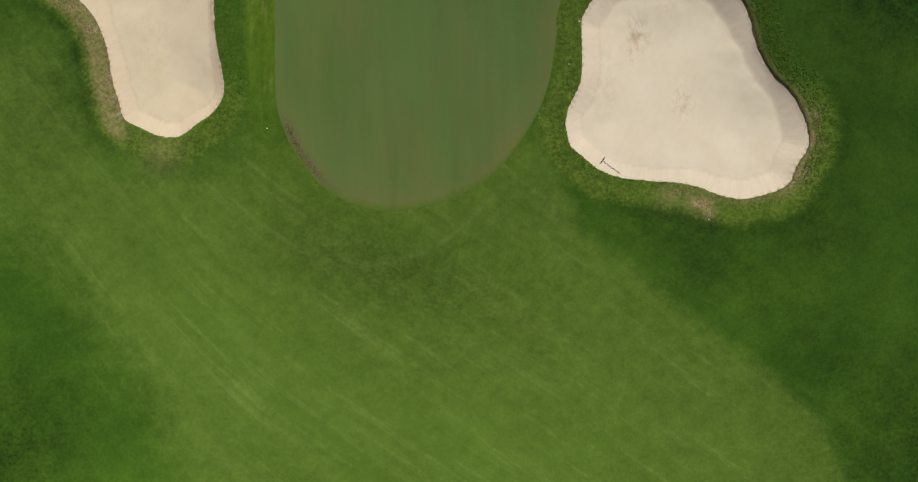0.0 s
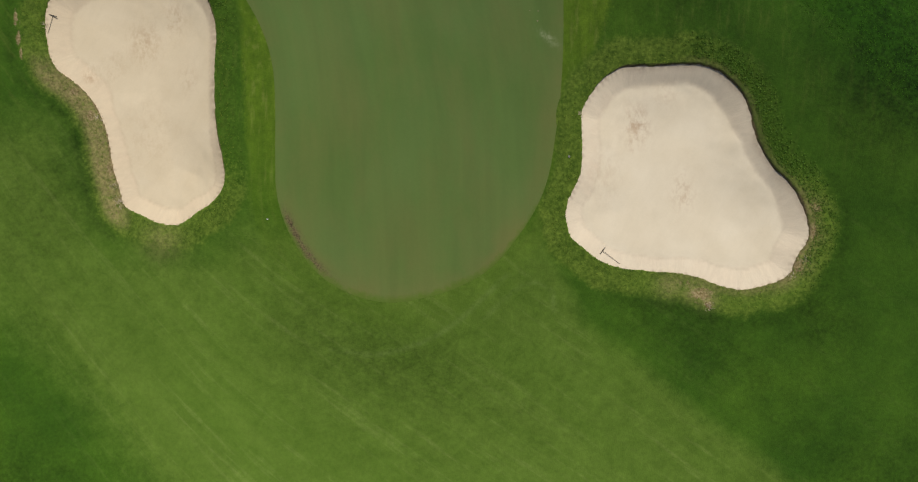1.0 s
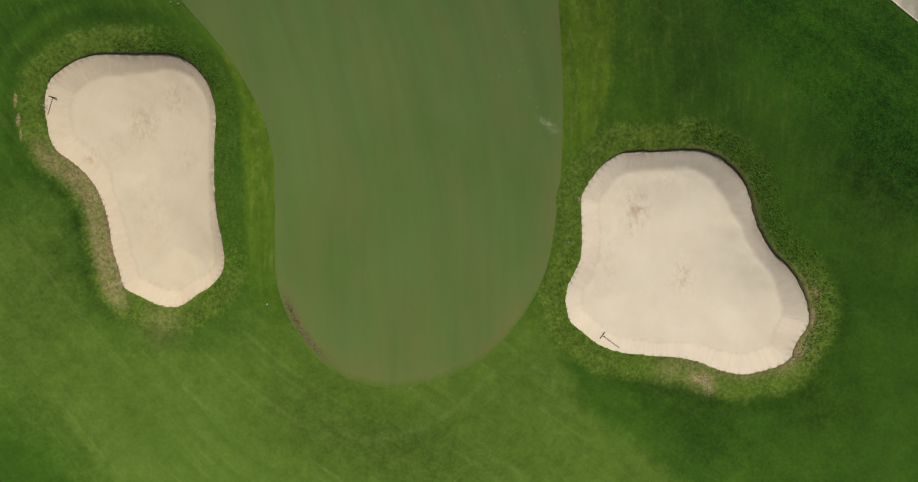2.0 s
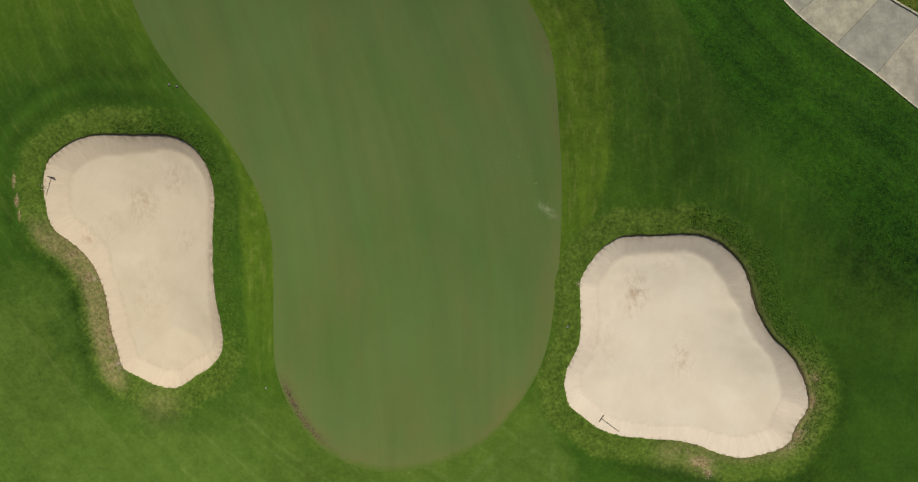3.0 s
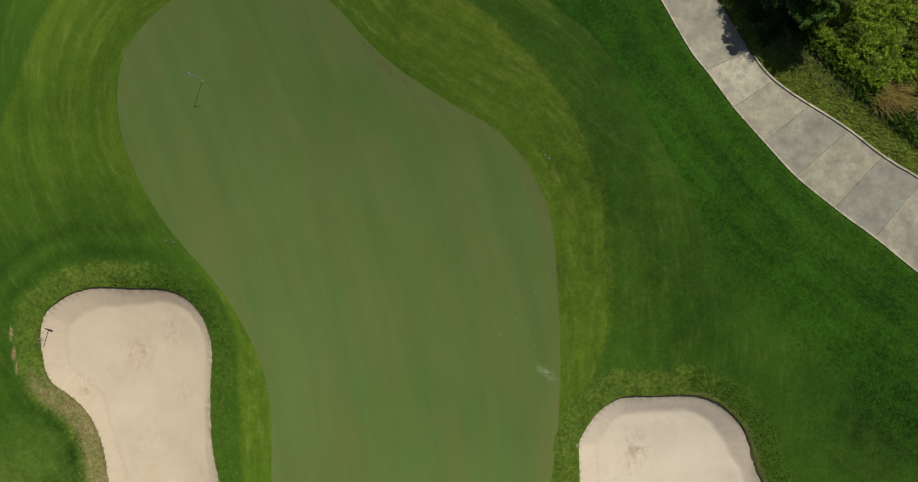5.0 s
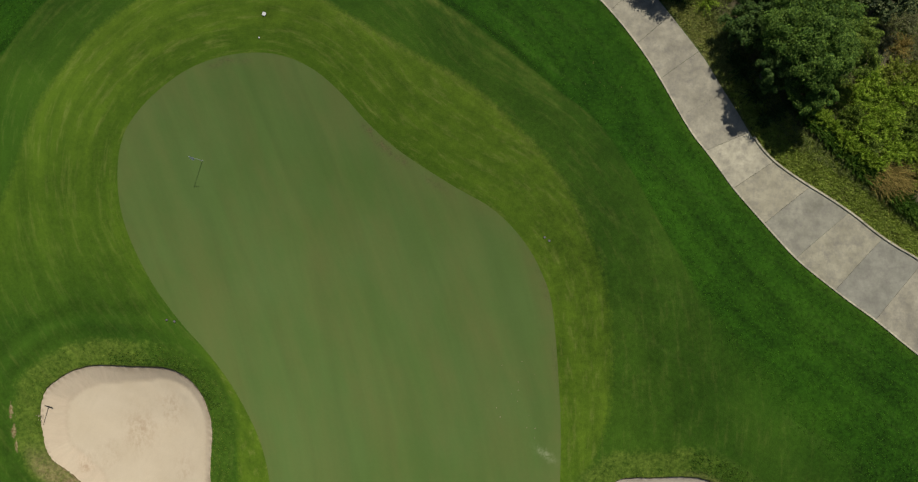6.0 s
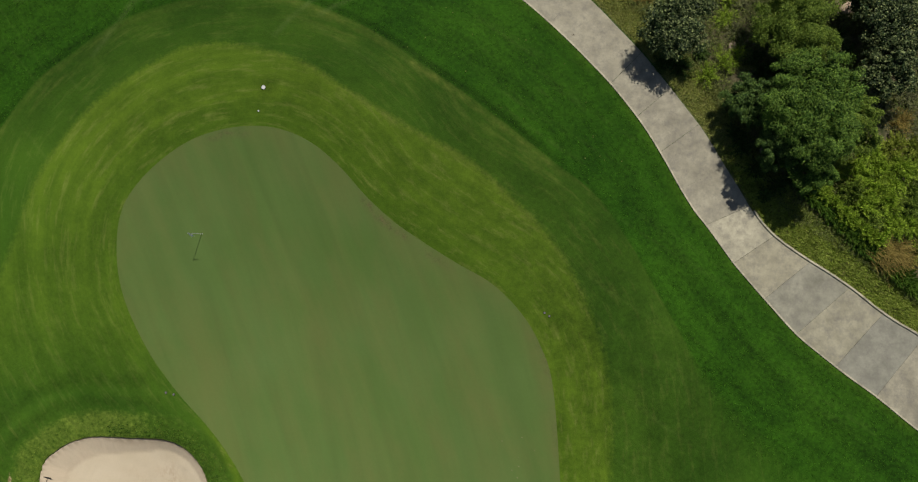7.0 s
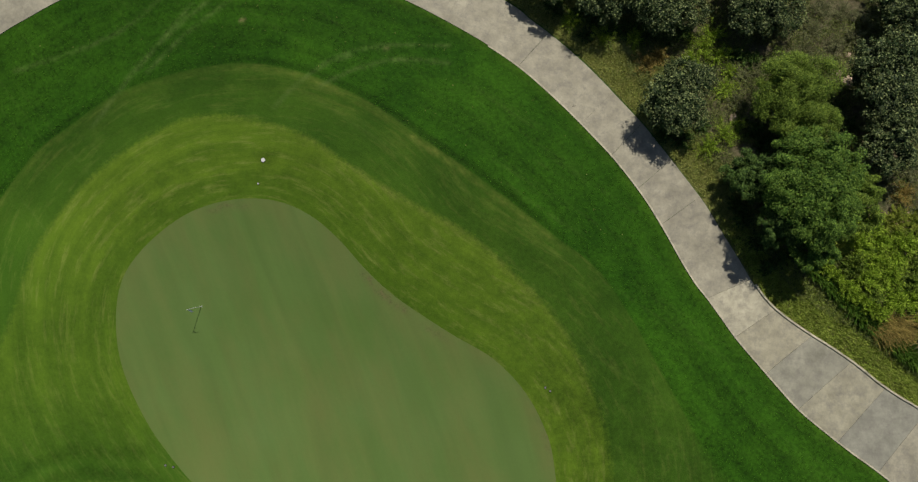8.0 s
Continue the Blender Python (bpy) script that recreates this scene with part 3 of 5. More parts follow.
# soft patches of turf tone, mostly thicker or thinner growth: x, y, half-widths, turn, change of tone
# the dark ones at (-28, -12) and (28, -12) paint corner vignette onto the turf
PATCHES = [(-3.0, -2.0, 6.5, 2.4, -14, -0.22), (8, 31, 4, 5, 30, -0.16), (25, 14.5, 4, 3, 0, -0.2), (17.5, -2.5, 9, 2.4, -38, -0.15), (22, 24, 9, 9, 0, -0.11), (-9, 1.5, 3, 2.5, 0, -0.08), (-11.6, 45.0, 0.55, 0.6, 0, -0.28), (-15, -5, 7, 4, -40, 0.10), (0, -12, 10, 4, -10, 0.12), (-28, -12, 5, 5, 0, -0.38),
           (28, -12, 6, 6, 0, -0.35), (14, 0.2, 7, 1.6, -18, -0.09), (22.5, 1.0, 2.2, 2.4, 0, -0.30), (12, 22, 6, 7, 0, -0.12), (18.5, 21, 3, 2.5, -30, 0.20),
           (4, 39, 5, 2, -35, -0.12), (-25, 52, 8, 5, 30, -0.10), (26, 14, 3, 10, 0, -0.15), (-27, 8, 3, 6, 0, -0.15), (10, 50, 6, 3, -40, 0.05), (-24.6, 12.2, 1.0, 2.2, 20, -0.08), (-15, 46.6, 6, 2.2, 0, 0.14), (-8, 54, 6, 3, 0, -0.08), (-24, 41, 3, 6, -30, 0.10), (-28, 39, 3, 4, 0, 0.20), (-17.6, 26.2, 3.2, 0.9, -52, 0.16)]
# faint wheel lines
TRACKS = [[(-7.9, -0.8), (-5.2, -1.1), (-2.5, -0.4), (-0.5, 0.7), (1.0, 2.0), (2.9, 3.9)], [(1.6, 1.2), (3.0, 2.6), (4.4, 3.4), (5.6, 3.0), (5.9, 1.6)],
          [(-9.5, 49.8), (-7.5, 51.3), (-4.6, 52.1), (-0.5, 52.2)], [(-8.3, 49.5), (-6.3, 50.5), (-3.5, 51.2), (-0.5, 51.0)], [(-20.5, 50.2), (-18.5, 52.3), (-15.5, 55.0), (-12, 57.5)],
          [(-27.5, 50.7), (-23.5, 52.0), (-20.5, 53.4), (-18, 55.6)], [(-19.2, 50.6), (-17.0, 52.8), (-14.0, 55.2)], [(-22.7, 47.2), (-21.0, 49.4), (-19.3, 51.4), (-16.5, 54.8)], [(-11.1, 48.3), (-9.8, 49.6), (-8.2, 50.8), (-6.4, 51.5)]]


def land_state(p):
    """What grows at each place: how deep it lies in each mown zone, bare or thick spots, and painted tone patches."""
    west, east, green = depth_in(p, WEST), depth_in(p, EAST), depth_in(p, GREEN_EDGE)
    hole = np.maximum(west, east)
    soft = 0.07 + 1.6 * step(30, 21, p[:, 1])
    cut = np.clip(depth_in(p, CUT_ZONE) / soft, -40, 40)
    strip = (0.12 + 0.88 * step(4, 15, p[:, 1])) * (1 - 0.9 * step(-14, -17, p[:, 0]) * step(33, 25, p[:, 1])) * (1 - 0.4 * step(-19, -23, p[:, 0]) * step(42, 33, p[:, 1]))
    dry = 0.85 * step(-20.8, -22.2, p[:, 0]) * step(-1.45, -1.2, west) * step(18.5, 16, p[:, 1])
    dry = np.maximum(dry, 0.7 * step(-0.75, -0.15, east) * step(18.0, 20.2, p[:, 0]) * step(10.5, 8, p[:, 1]))
    dry = np.maximum(dry, 0.3 * step(-0.42, -0.12, east) * step(12.5, 15, p[:, 0]))
    dry = np.maximum(dry, 0.45 * step(-0.6, -0.1, east) * step(5, 3.5, p[:, 1]) * step(11, 14, p[:, 0]))
    for x, y, r, s in ((15.3, 2.5, 0.7, 0.5), (14.4, 2.9, 0.7, 0.5), (13.0, 3.3, 0.8, 0.5), (-23.7, 13.8, 0.5, 0.9), (-22.1, 8.4, 0.55, 1.0), (13.4, 3.5, 0.5, 0.5),
                       (20.9, 4.6, 0.6, 0.6), (-24.6, 15.3, 0.5, 0.8), (-4.28, 51.95, 0.14, 0.5), (21.6, 6.3, 0.5, 0.6), (-19, 5.9, 1.2, 0.35), (21.5, 8.3, 0.4, 0.6), (-13.3, 53.8, 0.14, 1.0)):
        dry = np.maximum(dry, s * np.exp(-((p[:, 0] - x) ** 2 + (p[:, 1] - y) ** 2) / (r * r)))
    tone = -0.20 * np.exp(-((west + 1.95) / 0.33) ** 2) * step(17, 14, p[:, 1]) * step(-15, -19, p[:, 0]) - 0.20 * np.exp(-((east + 2.1) / 0.45) ** 2) * step(12, 8, p[:, 1]) * step(8, 12, p[:, 0]) + 0.24 * np.exp(-((east + 0.9) / 0.55) ** 2) * step(12, 7, p[:, 1]) * step(8, 12, p[:, 0])
    tone += (0.13 * np.exp(-((west + 3.0) / 0.25) ** 2) - 0.16 * np.exp(-((west + 2.3) / 0.35) ** 2) - 0.12 * np.exp(-((west + 3.8) / 0.4) ** 2)) * step(13, 18, p[:, 1]) * step(-17, -21, p[:, 0])
    for x, y, rx, ry, turn, k in PATCHES:
        c, s = math.cos(radians(turn)), math.sin(radians(turn))
        u, v = (p[:, 0] - x) * c + (p[:, 1] - y) * s, -(p[:, 0] - x) * s + (p[:, 1] - y) * c
        tone += k * np.exp(-(u / rx) ** 2 - (v / ry) ** 2)
    track = np.zeros(len(p))
    for line in TRACKS:
        track = np.maximum(track, np.exp(-(near(p, spline(line, 5, False), False)[0] / 0.15) ** 2))
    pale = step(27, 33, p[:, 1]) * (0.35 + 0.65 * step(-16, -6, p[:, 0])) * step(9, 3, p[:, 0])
    lush = step(-8, -2, p[:, 0] * 0.6 + p[:, 1] * 0.35 - 14) * step(12, 18, p[:, 0]) * step(8, 12, p[:, 1]) + step(-21, -18, p[:, 0]) * step(-8, -14, p[:, 0]) * step(8, 12, p[:, 1])
    lane = np.exp(-(near(p, INNER, False)[0] / 0.5) ** 2) * step(30, 36, p[:, 0] + p[:, 1])
    r = p - GREEN_HEART
    angle = np.arctan2(r[:, 1], r[:, 0])
    x, y = np.clip(p[:, 0], -60, 60), np.clip(p[:, 1], -60, 90)
    fan = np.stack([0.82 * (y + 0.68 * x - 0.02 * np.maximum(-10 - x, 0) ** 2), x * 1.2, np.zeros(len(p))], 1)
    beside, along = near(p, INNER, False)
    bare = np.zeros(len(p))
    for bx, by, rx, ry in ((14.9, 2.75, 0.75, 0.45), (15.4, 2.15, 0.3, 0.35), (13.9, 3.25, 0.5, 0.2), (20.7, 4.5, 0.3, 0.5), (21.5, 6.6, 0.2, 0.5), (21.6, 8.1, 0.25, 0.5), (-28.55, 20.2, 0.13, 0.7), (-28.4, 18.9, 0.18, 0.5), (-28.2, 18.0, 0.14, 0.45), (-23.9, 13.9, 0.3, 0.5), (-24.9, 15.5, 0.4, 0.3), (-22.5, 10.6, 0.25, 0.7)):
        bare = np.maximum(bare, np.exp(-((p[:, 0] - bx) / rx) ** 2 - ((p[:, 1] - by) / ry) ** 2))
    mow = np.stack([-green + 0.35 * wobble(p, 0.12, 6.0), np.cos(angle) * 20, np.sin(angle) * 20], 1)
    fair = np.clip(depth_in(p, FAIRWAY_ZONE), -20, 20) * (1 - 0.65 * step(-8, -14, p[:, 0]))
    wild = depth_in(p, WILD)
    return {"zone_a": np.stack([cut, np.clip(depth_in(p, FRINGE_ZONE), -20, 20), np.clip(hole, -20, 20)], 1),
            "zone_b": np.stack([fair, np.clip(wild, -20, 20) * np.where(wild > 0, 0.8 - 0.4 * step(43, 47, p[:, 1]) * step(15, 13, p[:, 0]), 1), strip], 1),
            "state_a": np.stack([dry, tone, lush], 1), "state_b": np.stack([track, pale, lane], 1), "mow": mow, "fan": fan, "lane": np.stack([beside, along, bare], 1)}, hole


def dress(me, values):
    for name, v in values.items():
        me.attributes.new(name, "FLOAT_VECTOR", "POINT").data.foreach_set("vector", np.asarray(v, float).ravel())


def stretch(lo, hi, gap, reach):
    """Close lines from lo to hi, then ever wider steps out to the horizon."""
    inner = list(np.arange(lo, hi + 1e-6, gap))
    out, d = [], gap
    x = 0.0
    while x < reach:
        d *= 1.35
        x += d
        out.append(x)
    return np.array([lo - o for o in out[::-1]] + inner + [inner[-1] + o for o in out])


gx, gy = stretch(-30, 31, 0.2, 1800), stretch(-16, 58, 0.2, 1800)
mx, my = np.meshgrid(gx, gy)
flat = np.stack([mx.ravel(), my.ravel()], 1)
state, hole = land_state(flat)
height = terrain(flat) - 2.2 * step(0.02, 0.40, hole)
nx, ny = len(gx), len(gy)
cell = (np.arange(ny - 1)[:, None] * nx + np.arange(nx - 1)[None, :]).ravel()
me = bpy.data.meshes.new("ground")
me.from_pydata(np.column_stack([flat, height]).tolist(), [], np.stack([cell, cell + 1, cell + nx + 1, cell + nx], 1).tolist())
me.materials.append(TURF)
me.polygons.foreach_set("use_smooth", [True] * len(me.polygons))
dress(me, state)
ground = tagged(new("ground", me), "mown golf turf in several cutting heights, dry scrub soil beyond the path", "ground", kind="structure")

# the putting surface, a few millimetres proud of the soil below
gp, gf = filled(GREEN_EDGE, 0.28, 0.14)
gz = terrain(gp) + 0.006
me = mesh_of("putting_green", np.column_stack([gp, gz]), gf, BENT)
gd = depth_in(gp, GREEN_EDGE)
worn = 1.7 * np.exp(-((gd - 0.30) / 0.24) ** 2) * np.exp(-((gp[:, 1] - 5.8) / 1.9) ** 4) * (gp[:, 0] < -6)
for x, y, r, d, k in ((-4.4, 36.7, 0.7, 0.42, 1.0), (-5.4, 37.7, 0.5, 0.3, 0.9), (-3.3, 35.9, 0.5, 0.35, 0.7), (-1.2, 34.6, 0.9, 0.5, 0.5), (-14.5, 42.1, 0.8, 0.35, 0.7), (-13.2, 42.0, 0.5, 0.5, 0.5), (5.3, 28.3, 1.2, 0.12, 0.6), (6.0, 24.0, 1.6, 0.1, 0.4)):
    worn = np.maximum(worn, k * np.exp(-((gp[:, 0] - x) ** 2 + (gp[:, 1] - y) ** 2) / r ** 2 - ((gd - d) / 0.16) ** 2))
mark = np.exp(-(((gp[:, 0] - 5.3) * 0.8 - (gp[:, 1] - 18.2) * 0.6) / 0.6) ** 2 - (((gp[:, 0] - 5.3) * 0.6 + (gp[:, 1] - 18.2) * 0.8) / 0.15) ** 2)
rim = gd + 0.35 * step(4, 12, gp[:, 1]) - 0.12 * step(6, 2.5, gp[:, 1]) * step(-8, -5, gp[:, 0])
bend = np.where(gp[:, 1] > 12, 0.5 * (gp[:, 1] - 12) ** 2 / (gp[:, 1] + 10), 0.0)
dress(me, {"flow": np.stack([gp[:, 0] + bend, gp[:, 1], gp[:, 1] * 0], 1), "rim": np.stack([rim, rim, rim], 1), "green_a": np.stack([0.45 * step(15, 4, gp[:, 1]) + step(1.6, 0.0, gd) * (0.6 + 0.8 * step(9, 4, gp[:, 1]) + 0.5 * step(-2, 3, gp[:, 0])), worn, mark], 1)})
tagged(new("putting_green", me), "closely mown olive-green putting surface with tan worn edges", "putting green", kind="structure")


def sand_level(p, line, floor):
    """Height of the sand, distance from the lip, place along it, and the face's width there."""
    d, along = near(p, line)
    lip = terrain(p)
    turn = along / np.hypot(*np.diff(np.vstack([line, line[:1]]), axis=0).T).sum() * 6.2832
    away = p - line.mean(0)
    bearing = np.degrees(np.arctan2(away[:, 1], away[:, 0]))
    wide = np.interp(bearing, *FACES["west" if floor < -1 else "east"], period=360) + 0.10 * wobble(p, 1.2, 2.0) + 0.05 * wobble(p, 5.0, 3.0)
    # the sand begins below the lip, falls away over a raked face, then dishes towards the middle
    edge = lip - 0.035 - 0.05 * np.clip((lip - floor) / 1.2, 0, 1)
    fall = np.clip(0.5 * (edge - floor), 0.17, 0.50) * np.clip(wide, 0.7, 1.3)
    z = edge - fall * np.clip(d / wide, 0, 1) - (edge - fall - floor) * step(0.3, 4.5, d) + 0.03 * wobble(p, 0.5, 9.0) * step(0.5, 2, d)
    return z, d, turn, wide


def bunker(name, line, floor, label, stains, tint):
    """A sand bunker: the sand bed, and the turf lip that stands round it."""
    root = thing(name, Matrix(), label, "bunker", "greenside bunkers", "structure")
    p, f = filled(line, 0.16, 0.07)
    z, d, turn, wide = sand_level(p, line, floor)
    me = mesh_of("sand", np.column_stack([p, z]), f, SAND)
    stain = np.zeros(len(p))
    for x, y, r, s in stains:
        stain = np.maximum(stain, s * np.exp(-((p[:, 0] - x) ** 2 + ((p[:, 1] - y) * 0.7) ** 2) / (r * r)))
    # thin browner line along the foot of the face
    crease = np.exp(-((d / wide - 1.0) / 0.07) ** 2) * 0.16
    # soil-brown band on the sand below the higher lip
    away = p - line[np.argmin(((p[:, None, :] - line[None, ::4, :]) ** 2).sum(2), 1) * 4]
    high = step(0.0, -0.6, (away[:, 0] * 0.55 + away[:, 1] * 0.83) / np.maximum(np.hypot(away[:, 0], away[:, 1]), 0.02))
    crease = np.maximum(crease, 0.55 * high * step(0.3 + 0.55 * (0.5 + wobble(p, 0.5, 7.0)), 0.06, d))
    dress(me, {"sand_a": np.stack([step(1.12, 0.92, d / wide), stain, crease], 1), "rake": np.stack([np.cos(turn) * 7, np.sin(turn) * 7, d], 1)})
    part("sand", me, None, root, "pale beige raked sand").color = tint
    # turf lip: rows from the foot of its face outwards
    n = len(line)
    t = np.roll(line, -1, 0) - np.roll(line, 1, 0)
    out = np.stack([t[:, 1], -t[:, 0]], 1) / np.hypot(t[:, 0], t[:, 1])[:, None]
    if inside(line[:1] + out[:1] * 0.05, line)[0]:
        out = -out
    verts, faces = [], []
    worn = np.where(out[:, 1] < 0.15, 1.0, 0.3)
    ragged = np.array([noise.noise((x * 2.3, y * 2.3, 1.0)) for x, y in line]) * 0.10 + np.array([noise.noise((x * 7, y * 7, 4.0)) for x, y in line]) * 0.05
    ragged = ragged * worn * 0.55
    rows = ((0.04, -0.45), (0.0, -0.12), (-0.01, 0.0), (0.05, 0.02), (0.2, 0.035), (0.5, 0.035), (0.95, 0.028), (1.4, 0.018), (1.75, -0.02))
    high = step(0.0, 0.7, out[:, 0] * 0.55 + out[:, 1] * 0.83)
    crumble = np.array([noise.noise((x * 1.7, y * 1.7, 6.0)) for x, y in line]) * 0.08 + np.array([noise.noise((x * 6, y * 6, 8.0)) for x, y in line]) * 0.04
    slope = [(-0.18, 0.27, 0.6), (-0.07, 0.045, 0.3), (-0.02, -0.01, 0.0)]
    for i, (o, lift) in enumerate(rows):
        o, lift = np.full(n, o), np.full(n, lift)
        if i < 3:
            o, lift = o + high * (slope[i][0] + crumble * slope[i][2]), lift + high * slope[i][1]
        q = line + out * (o + ragged * (o < 0.3))[:, None]
        verts.append(np.column_stack([q, terrain(q) + lift]))
    for r in range(len(rows) - 1):
        for i in range(n):
            j = (i + 1) % n
            faces.append((r * n + i, r * n + j, (r + 1) * n + j, (r + 1) * n + i))
    verts = np.concatenate(verts)
    me = mesh_of("lip", verts, faces, TURF)
    state = land_state(verts[:, :2])[0]
    state["state_a"][: 2 * n, 0] = 0.9
    state["state_a"][2 * n: 3 * n, 0] = np.maximum(state["state_a"][2 * n: 3 * n, 0], 0.25 * high)
    dress(me, state)
    part("lip", me, None, root, "shaggy yellow-green turf lip")
    return root


DENSE_WEST, DENSE_EAST = spline(BUNKER_WEST, 12), spline(BUNKER_EAST, 12)
bunker("sand_bunker", DENSE_WEST, FLOOR["west"], "long pear-shaped greenside bunker with pale raked sand",
       [(-20.6, 18.7, 1.0, 0.7), (-18.5, 20.2, 0.8, 0.6), (-24.0, 16.6, 0.5, 0.8), (-17.6, 16.4, 0.7, 0.4), (-22.5, 17.2, 0.7, 0.4), (-20, 13, 1.5, 0.3)], (0.93, 0.905, 0.87, 1))
bunker("sand_bunker", DENSE_EAST, FLOOR["east"], "broad bell-shaped greenside bunker with pale raked sand",
       [(11.0, 13.2, 0.8, 1.0), (10.8, 12.0, 0.4, 0.8), (13.9, 9.0, 0.7, 0.7), (13.8, 10.2, 0.4, 0.4), (9, 10, 1.2, 0.3), (12.7, 15, 0.6, 0.4)], (1.0, 1.01, 1.045, 1))

# ---- cart path ----
def along_of(line, q):
    return near(np.array([q]), line, False)[1][0]


def at_length(line, s):
    d = np.hypot(*np.diff(line, axis=0).T)
    c = np.concatenate([[0], np.cumsum(d)])
    return np.stack([np.interp(s, c, line[:, 0]), np.interp(s, c, line[:, 1])], -1)


joints = []
anchors = [(3.87, 50.86), (9.57, 45.22), (15.17, 36.45), (16.72, 34.15), (20.4, 30.1), (24.85, 26.3)]
stops = [along_of(INNER, a) for a in anchors]
joints += list(np.arange(stops[0], 0.5, -2.75))[::-1]
for a, b, k in zip(stops, stops[1:], (3, 4, 1, 2, 2)):
    joints += [a + (b - a) * (i + 1) / k for i in range(k)]
joints += list(np.arange(stops[-1] + 2.9, np.hypot(*np.diff(INNER, axis=0).T).sum(), 2.9))
joints = np.array(joints)
path = thing("path", Matrix(), "pale concrete cart path of cast slabs, curving round the green", "cart path", kind="structure")
first = int(np.argmin(abs(joints - stops[0])))
# where the joints meet the outer side
outer_ends = near(at_length(INNER, joints), OUTER, False)[1]
known = [(first, (5.97, 53.32)), (first + 3, (11.36, 47.07)), (first + 8, (19.24, 35.82)), (first + 9, (21.3, 34.25)), (first + 10, (23.56, 32.66)), (first + 11, (25.45, 31.05)), (first + 12, (27.44, 29.09))]
slew = [along_of(OUTER, q) - outer_ends[i] for i, q in known]
outer_ends = outer_ends + np.interp(np.arange(len(joints)), [i for i, _ in known], slew)
tones = {7: (1.36, 1.34, 1.28), 8: (1.08, 1.06, 0.98), 9: (0.86, 0.88, 0.88), 10: (1.03, 1.02, 0.95), 11: (0.83, 0.86, 0.89), 12: (1.02, 1.0, 0.96)}
rng = random.Random(5)
for i in range(len(joints) - 1):
    gaps = [0.008 if (k - first) in (0, 3, 4, 5, 7, 8, 9, 10, 11, 12) else 0.0015 for k in (i, i + 1)]
    s = np.linspace(joints[i] + gaps[0], joints[i + 1] - gaps[1], 7)
    a = at_length(INNER, s)
    ends = outer_ends[i:i + 2]
    b = at_length(OUTER, np.linspace(ends[0] + gaps[0], ends[1] - gaps[1], 7))
    verts, faces = [], []
    cols = 5
    for lift, inset in ((0.035, 0.004), (0.031, 0.0), (-0.12, 0.0)):
        for r in range(7):
            for c in range(cols):
                u = c / (cols - 1)
                q = a[r] * (1 - u) + b[r] * u
                mid = (a.mean(0) + b.mean(0)) / 2
                if r in (0, 6) or c in (0, cols - 1):
                    q = q + (mid - q) / np.hypot(*(mid - q)) * inset
                verts.append((*q, lift))
    verts = np.array(verts)
    verts[:, 2] += terrain(verts[:, :2])
    size = 7 * cols
    for r in range(6):
        for c in range(cols - 1):
            k = r * cols + c
            faces.append((k, k + 1, k + cols + 1, k + cols))
    ring = [c for c in range(cols)] + [r * cols + cols - 1 for r in range(1, 7)] + [6 * cols + c for c in range(cols - 2, -1, -1)] + [r * cols for r in range(5, 0, -1)]
    for lay in (0, 1):
        for k in range(len(ring)):
            p0, p1 = ring[k], ring[(k + 1) % len(ring)]
            faces.append((p0 + lay * size, p0 + (lay + 1) * size, p1 + (lay + 1) * size, p1 + lay * size))
    ob = part("slab", mesh_of("slab", verts, faces, CONCRETE, False), None, path)
    g = rng.uniform(0.97, 1.05)
    ob.color = (*tones.get(i - first, (g, g * 0.985, g * 0.96)), 1)



def kerb(line, begin, section, label):
    """A cast strip along a side of the path; section: offsets outwards and heights."""
    s = np.arange(along_of(line, begin), np.hypot(*np.diff(line, axis=0).T).sum() - 0.3, 0.5)
    k0 = at_length(line, s)
    t = np.gradient(k0, axis=0)
    side = np.stack([-t[:, 1], t[:, 0]], 1) / np.hypot(t[:, 0], t[:, 1])[:, None]
    if inside(k0[5:6] + side[5:6] * 0.3, np.concatenate([INNER, OUTER[::-1]]))[0]:
        side = -side
    m = len(k0)
    verts = np.concatenate([np.column_stack([k0 + side * o, terrain(k0) + lift]) for o, lift in section])
    faces = [(r * m + i, r * m + i + 1, (r + 1) * m + i + 1, (r + 1) * m + i) for r in range(len(section) - 1) for i in range(m - 1)]
    ob = tagged(new("kerb", mesh_of("kerb", verts, faces, CONCRETE, False)), label, "kerb", kind="structure")
    ob.color = (1.6, 1.56, 1.46, 1)


kerb(OUTER, (17.9, 37.2), ((0.01, -0.1), (0.01, 0.10), (0.025, 0.115), (0.115, 0.115), (0.13, 0.10), (0.13, -0.1)), "low pale concrete kerb between path and scrub bank")
kerb(INNER, (2.0, 52.2), ((0.005, -0.1), (0.005, 0.058), (0.012, 0.065), (0.092, 0.065), (0.10, 0.058), (0.10, -0.1)), "narrow pale concrete edging between path and lawn")


# ---- plants ----
def ground_at(x, y):
    return float(terrain(np.array([(x, y)]))[0])


